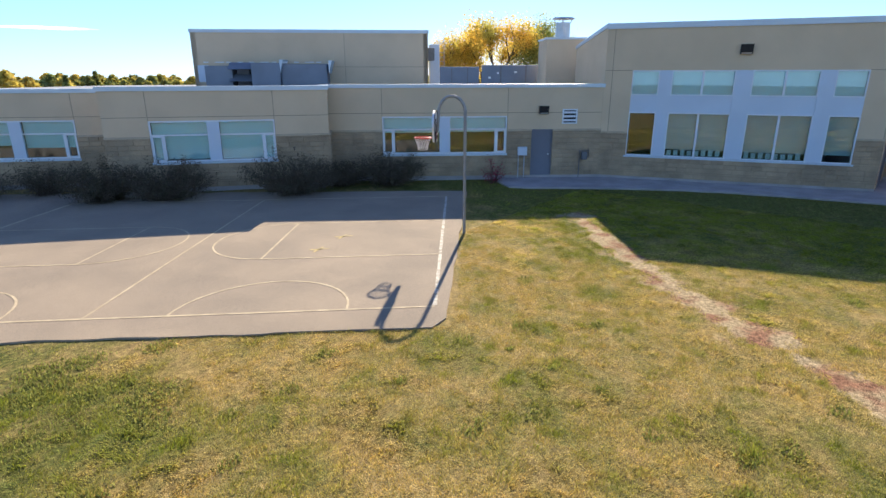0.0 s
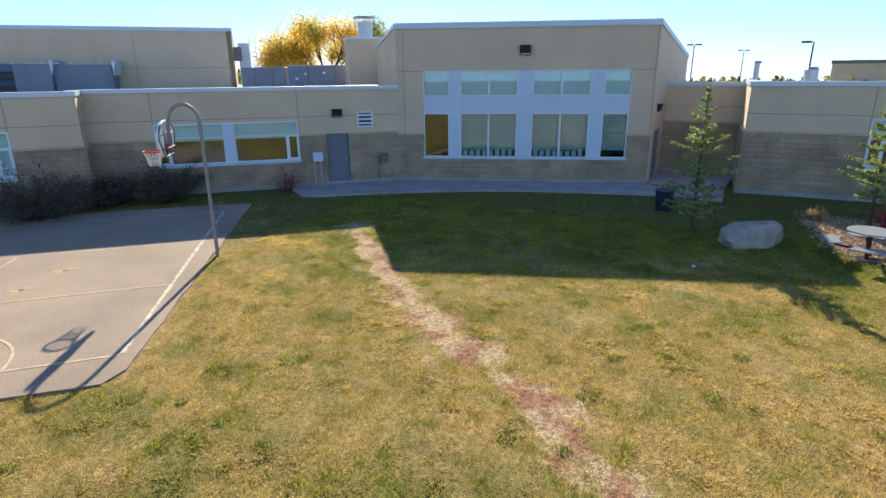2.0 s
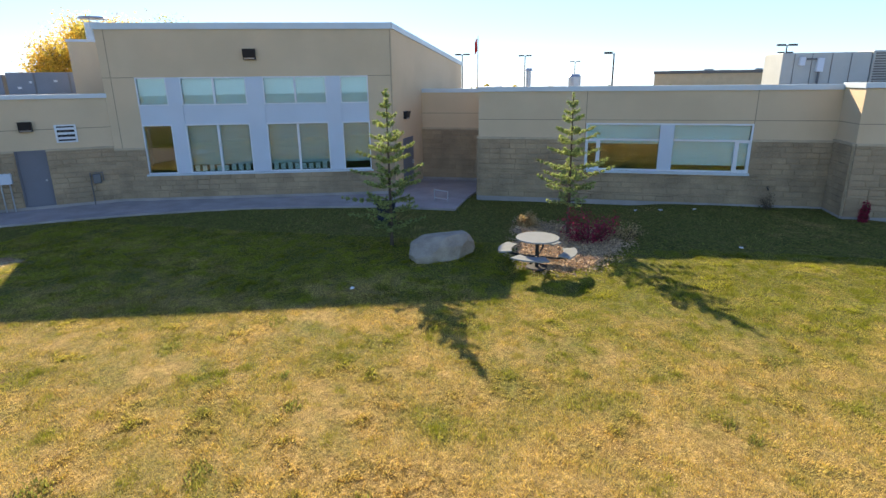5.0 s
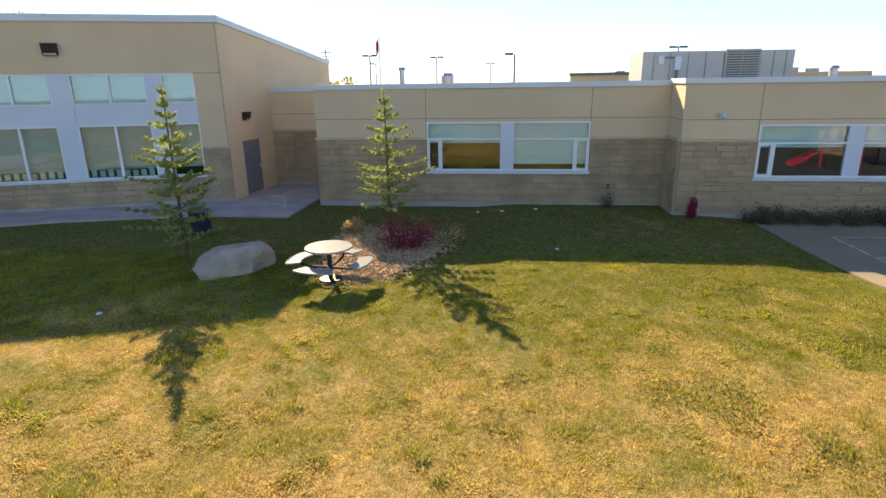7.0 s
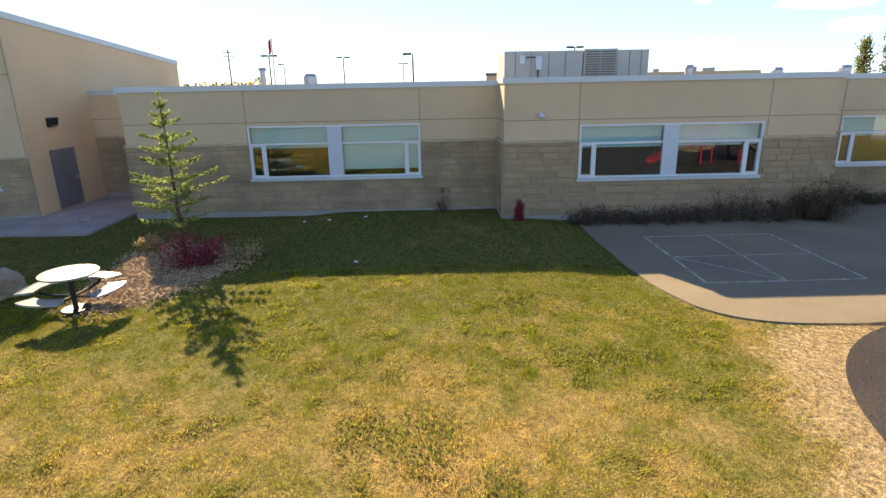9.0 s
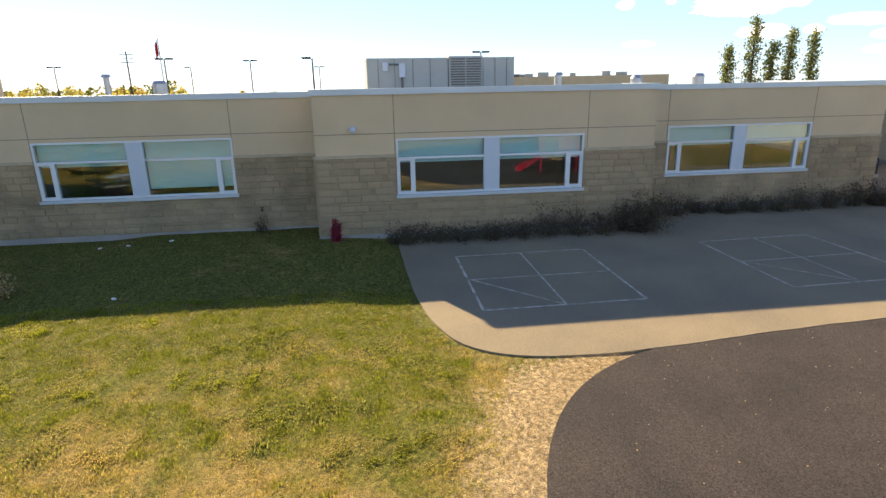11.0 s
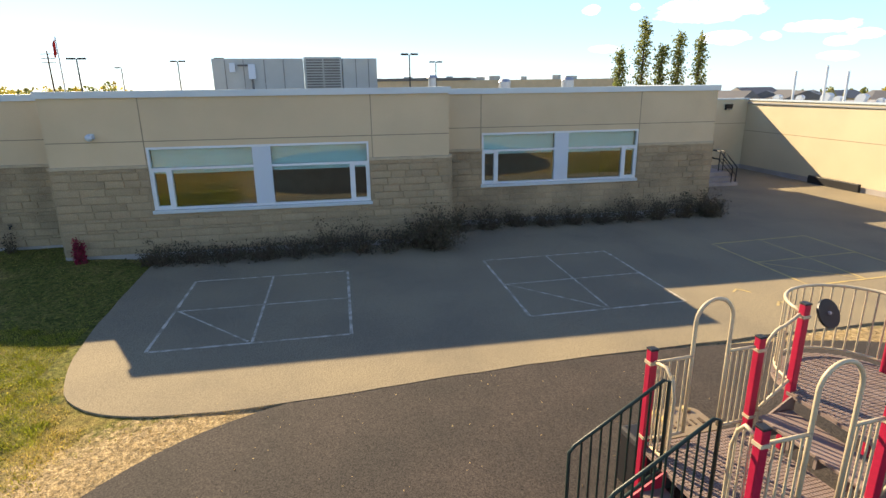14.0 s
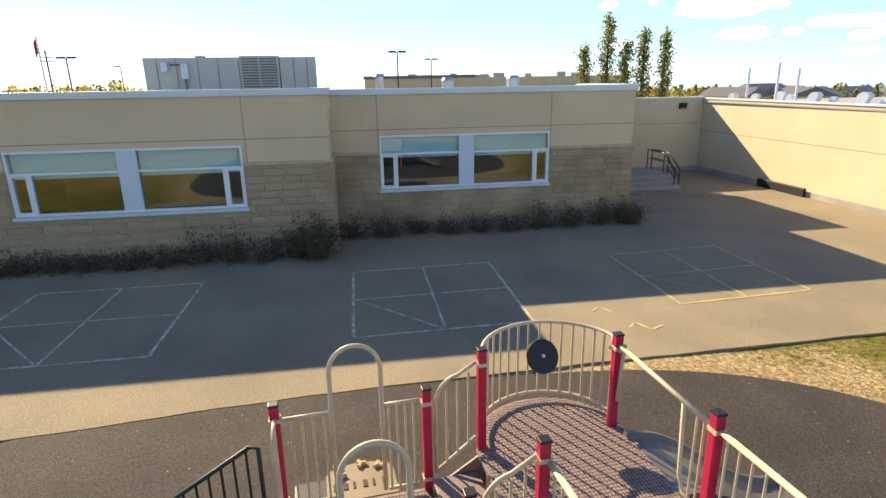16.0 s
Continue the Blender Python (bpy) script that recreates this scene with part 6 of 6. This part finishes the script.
def rail_part(name, bm, material, label=""):
    """A guard with the balusters gathered so far as its own pieces."""
    g = play_part(name, bm, material, label, True)
    for lo, hi in BARS:
        b = bmesh.new()
        tube(b, [lo, hi], BR, 6, cap=False)
        play_part("baluster", b, material, "", True, g)
    BARS.clear()
    return g


def bars(bm, a, b, lo, hi, n):
    """Balusters between two plan points."""
    for k in range(n):
        f = (k + 0.5) / n
        p = a.lerp(b, f)
        z = hi(f) if callable(hi) else hi
        BARS.append(((p.x, p.y, lo), (p.x, p.y, z)))


def arch_barrier(w):
    bm = bmesh.new()
    lo, hi = D1 + 0.07, 1.68
    a0, a1 = 0.455, 0.875
    for s0, s1 in ((0.06, a0), (a1, S1 - 0.06)):
        tube(bm, [(s0, w, hi), (s1, w, hi)], TR, 8)
        tube(bm, [(s0 + (0.03 if s0 > 0.5 else 0.05), w, lo), (s1 - 0.02, w, lo)], TR, 8)
        bars(bm, Vector((s0 + 0.02, w, 0)), Vector((s1 - 0.02, w, 0)), lo, hi, 4)
    mid = (a0 + a1) / 2
    top = 2.04
    tube(bm, [(a0, w, lo)] + [(a0, w, 1.6)] + [(mid - (mid - a0) * math.cos(t), w, top + 0.22 * math.sin(t)) for t in np.linspace(0, math.pi, 15)] + [(a1, w, 1.6), (a1, w, lo)], TR + 0.003, 8)
    rail_part("arch_barrier", bm, "beige")


arch_barrier(0)
arch_barrier(W)


def curved_side(w):
    """Short guard beside the inner step, its top rail rising in a curve."""
    bm = bmesh.new()
    a, b = S1 + 0.08, S2 - 0.05
    lo = lambda s: D1 + 0.16 + 0.3 * (s - a) / (b - a)
    top = [(a, w, lo(a)), (a, w, 1.55)] + [(a + 0.2 * (1 - math.cos(t)), w, 1.6 + 0.22 * math.sin(t) + 0.03 * t) for t in np.linspace(0.1, math.pi / 2, 7)] + [(b, w, 1.97)]
    tube(bm, top, TR, 8)
    tube(bm, [(a, w, lo(a)), (b, w, lo(b))], TR, 8)
    for k in range(3):
        s = a + 0.1 + k * 0.1
        BARS.append(((s, w, lo(s)), (s, w, 1.75 + 0.06 * k)))
    rail_part("curved_guard", bm, "beige")


curved_side(0)
curved_side(W)

# rounded guard of the upper deck, with the wheel
bm = bmesh.new()
ring = [(S2 + 0.7 - 0.67 * math.cos(a), W + 0.64 * math.sin(a)) for a in np.linspace(0.05, math.pi - 0.05, 19)]
tube(bm, [(S2 + 0.06, W + 0.03, 1.92)] + [(x, y, 1.97) for x, y in ring[1:-1]] + [(S3 - 0.05, W + 0.03, 1.91)], TR + 0.002, 8)
BARS.append(((ring[0][0], ring[0][1], D2 + 0.08), (ring[0][0], ring[0][1], 1.93)))
low = bmesh.new()
tube(low, [(x, y, D2 + 0.08) for x, y in ring], TR, 8)
for x, y in ring[:-1]:
    BARS.append(((x, y, D2 + 0.08), (x, y, 1.96)))
guard = rail_part("round_guard", bm, "beige")
play_part("bottom_rail", low, "beige", "", True, guard)
bm = bmesh.new()
wx, wy = 2.47, 1.63
bmesh.ops.create_cone(bm, cap_ends=True, segments=30, radius1=0.165, radius2=0.165, depth=0.03, matrix=pose(wx, wy, 1.76, 62, 0, 8))
wheel = play_part("toy_wheel", bm, "black", "black round toy steering wheel")
bm = bmesh.new()
bmesh.ops.create_cone(bm, cap_ends=True, segments=12, radius1=0.022, radius2=0.016, depth=0.02, matrix=pose(wx, wy - 0.02, 1.775, 62, 0, 8))
play_part("bolt", bm, "galv", parent=wheel)

# opening rail at the slide end, and guards of the bridge
bm = bmesh.new()
tube(bm, [(S3, W - 0.05, 1.96), (S3, 0.06, 1.92)], TR + 0.004, 8)
tube(bm, [(S3, 0.36, 1.92), (S3, 0.32, D2 + 0.2), (S3, 0.26, D2 + 0.08), (S3, 0.06, D2 + 0.08)], TR, 8)
for w in (0.12, 0.2):
    BARS.append(((S3, w, D2 + 0.08), (S3, w, 1.92)))
rail_part("slide_rail", bm, "beige")
bm = bmesh.new()
tube(bm, [(S3, W - 0.06, 1.9), (S3, W - 0.12, D2 + 0.9), (S3, W - 0.06, D2 + 0.3)], TR, 8)
play_part("grab_handle", bm, "beige", smooth=True)
for s, w1 in ((S2 + 0.03, -2.25), (S3, -2.25)):
    bm = bmesh.new()
    z = 1.93
    tube(bm, [(s, -0.05, z), (s, w1, z)], TR + 0.006, 8)
    tube(bm, [(s, -0.06, D2 + 0.07), (s, w1, D2 + 0.07)], TR, 8)
    bars(bm, Vector((s, -0.06, 0)), Vector((s, w1, 0)), D2 + 0.07, z, 19)
    rail_part("bridge_guard", bm, "beige")

# slide off the end
bm = bmesh.new()
n = 14
prev = None
for k in range(n + 1):
    f = k / n
    s, z = S3 + 0.02 + 1.9 * f, D2 - 0.02 - (D2 - 0.25) * (0.5 - 0.5 * math.cos(math.pi * min(1, f * 1.06)))
    prof = [(0.3, 0.07), (0.34, 0.02), (0.45, 0.0), (0.95, 0.0), (1.06, 0.02), (1.1, 0.07), (1.14, 0.07), (1.14, -0.06), (0.26, -0.06), (0.26, 0.07)]
    row = [bm.verts.new((s, w, z + dz)) for w, dz in prof]
    if prev:
        for i in range(len(row)):
            j = (i + 1) % len(row)
            bm.faces.new((prev[i], prev[j], row[j], row[i]))
    else:
        bm.faces.new(row)
    prev = row
bm.faces.new(prev[::-1])
play_part("slide", bm, "slide", "dark grey moulded slide", smooth=False)

# stair with dark green rails
for k in range(4):
    bm = bmesh.new()
    z = D1 - 0.19 * (k + 1) + 0.02
    box(bm, -0.27 * (k + 1) - 0.02, -0.27 * k - 0.03, 0.32, 0.94, z - 0.04, z, bevel=0.006)
    play_part("stair_tread", bm, "deck")
for w in (0.3, 0.92):
    bm = bmesh.new()
    vs = [(-0.02, w, D1 - 0.16), (-0.02, w, D1), (-1.1, w, 0.16), (-1.1, w, 0.0), (-0.95, w, 0.0)]
    f = [bm.verts.new(v) for v in vs] + [bm.verts.new((v[0], w + 0.02, v[2])) for v in vs]
    bm.faces.new(f[:5])
    bm.faces.new(f[9:4:-1])
    for i in range(5):
        j = (i + 1) % 5
        bm.faces.new((f[i], f[i + 5], f[j + 5], f[j]))
    play_part("stringer", bm, "red", "dark red stair side")
    bm = bmesh.new()
    tube(bm, [(-0.1, w, D1 + 0.05), (-0.1, w, 1.72), (-0.16, w, 1.74), (-1.0, w, 1.24), (-1.05, w, 1.18), (-1.05, w, 0.1)], TR, 8)
    tube(bm, [(-0.1, w, D1 + 0.05), (-1.05, w, 0.18)], TR, 8)
    for k in range(9):
        s = -0.19 - k * 0.093
        BARS.append(((s, w, D1 + 0.05 + (s + 0.1) * 0.6), (s, w, 1.74 + (s + 0.16) * 0.59)))
    rail_part("stair_rail", bm, "green", "dark green stair rail")
for w0, w1 in ((W - 0.06, 0.96), (0.06, 0.26)):
    bm = bmesh.new()
    tube(bm, [(0, w0, 1.72), (0, (w0 + w1) / 2, 1.74), (0, w1 + (0.04 if w0 > w1 else -0.04), 1.66), (0, w1, 1.5), (0, w1, D1 + 0.2), (0, w1 + (0.06 if w0 > w1 else -0.06), D1 + 0.07), (0, w0, D1 + 0.07)], TR, 8)
    bars(bm, Vector((0, w0, 0)), Vector((0, w1, 0)), D1 + 0.07, 1.71, 3)
    rail_part("stair_guard", bm, "beige")

# tan moulded climbing panel behind the arch, with raised yellow shapes and worn lettering
bm = bmesh.new()
poly = [(0.36, W + 0.06), (1.0, W + 0.06), (1.0, W + 0.42)] + [(0.68 + 0.32 * math.cos(a), W + 0.42 + 0.14 * math.sin(a)) for a in np.linspace(0.1, math.pi - 0.1, 12)] + [(0.36, W + 0.42)]
prism(bm, poly, D1 - 0.1, D1 - 0.03)
pnl = play_part("climbing_panel", bm, "tanplastic", "tan moulded plastic panel")
for x, y in ((0.47, W + 0.5), (0.5, W + 0.38), (0.86, W + 0.46), (0.7, W + 0.52)):
    bm = bmesh.new()
    for k in range(3):
        a = k * 2.1 + x * 9
        tube(bm, [(x, y, D1 - 0.015), (x + 0.05 * math.cos(a), y + 0.05 * math.sin(a), D1 - 0.015)], 0.022, 6)
    play_part("raised_shape", bm, "yline", "yellow raised shape", parent=pnl)
for k in range(6):
    bm = bmesh.new()
    box(bm, 0.42 + k * 0.09, 0.44 + k * 0.09 + 0.02 * (k % 2), W + 0.2, W + 0.29, D1 - 0.032, D1 - 0.022)
    play_part("lettering_bar", bm, "bark", parent=pnl)
bm = bmesh.new()
box(bm, 0.05, 0.95, W + 0.14, W + 0.52, 0.0, D1 - 0.1, bevel=0.05)
play_part("panel_support", bm, "dark", parent=pnl)

# ---- stone veneer: the coursed blocks of the lower wall ----
block_meshes = []
for k, (bl, bh_) in enumerate(((0.58, 0.19), (0.38, 0.19), (0.8, 0.19), (0.58, 0.09), (0.45, 0.19), (0.7, 0.09))):
    rb = random.Random(90 + k)
    bm = bmesh.new()
    e = 0.012
    j = lambda a: rb.uniform(-a, a)
    back = [(0, 0, 0), (bl, 0, 0), (bl, 0, bh_), (0, 0, bh_)]
    front = [(e + j(0.006), -0.03, e), (bl - e + j(0.006), -0.03, e), (bl - e, -0.03, bh_ - e), (e, -0.03, bh_ - e)]
    mid = (bl * 0.5 + j(0.1), -0.036 + j(0.008), bh_ * 0.5 + j(0.02))
    B_, F_ = [bm.verts.new(v) for v in back], [bm.verts.new((v[0], v[1] + j(0.006), v[2])) for v in front]
    c = bm.verts.new(mid)
    for i in range(4):
        n = (i + 1) % 4
        bm.faces.new((B_[i], B_[n], F_[n], F_[i]))
        bm.faces.new((F_[i], F_[n], c))
    block_meshes.append((bl, bh_, mesh_of("stone", bm, M["stone"])))

singles = 0
loose_v, loose_f = [], []
for (m, L, top, holes, seed) in STONES:
    rb = random.Random(seed)
    z = 0.17
    wall_ob = None
    single_wall = abs(m.translation.x - 24.97) < 0.01 and L > 5
    if single_wall:
        wall_ob = new("stone_veneer")
        wall_ob.parent = school
    while z < top - 0.05:
        thin = rb.random() < 0.22
        hh = 0.09 if thin else 0.19
        hh = min(hh, top - z)
        x = 0.0
        while x < L - 0.03:
            bl, bh_, meb = rb.choice([b for b in block_meshes if (b[1] < 0.1) == thin])
            wdt = min(bl, L - x)
            if L - x - wdt < 0.12:
                wdt = L - x
            pieces = [(x, x + wdt)]
            for h in holes:
                if h[2] < z + hh - 0.02 and h[3] > z + 0.02:
                    pieces = [(a, b) for p0, p1 in pieces for a, b in ((p0, min(p1, h[0] - 0.01)), (max(p0, h[1] + 0.01), p1)) if b - a > 0.06]
            for a, b in pieces:
                fx, fz = (b - a - 0.01) / bl, (hh - 0.01) / bh_
                proud = rb.uniform(0.35, 0.95)
                mm = m @ pose(a + 0.005, -0.05, z + 0.005) @ Matrix.Diagonal((fx, proud, fz, 1))
                if single_wall and singles < 300 and z > 0.3:
                    o = new("stone", meb)
                    o.parent = wall_ob
                    o.matrix_basis = mm
                    singles += 1
                else:
                    base = len(loose_v)
                    loose_v += [tuple(mm @ v.co) for v in meb.vertices]
                    loose_f += [tuple(base + i for i in p.vertices) for p in meb.polygons]
            x += wdt
        z += hh
me = bpy.data.meshes.new("stone_veneer")
me.from_pydata(loose_v, [], loose_f)
me.materials.append(M["stone"])
o = tagged(new("stone_veneer", me), "coursed sandstone veneer blocks", kind="stuff")
o.parent = school
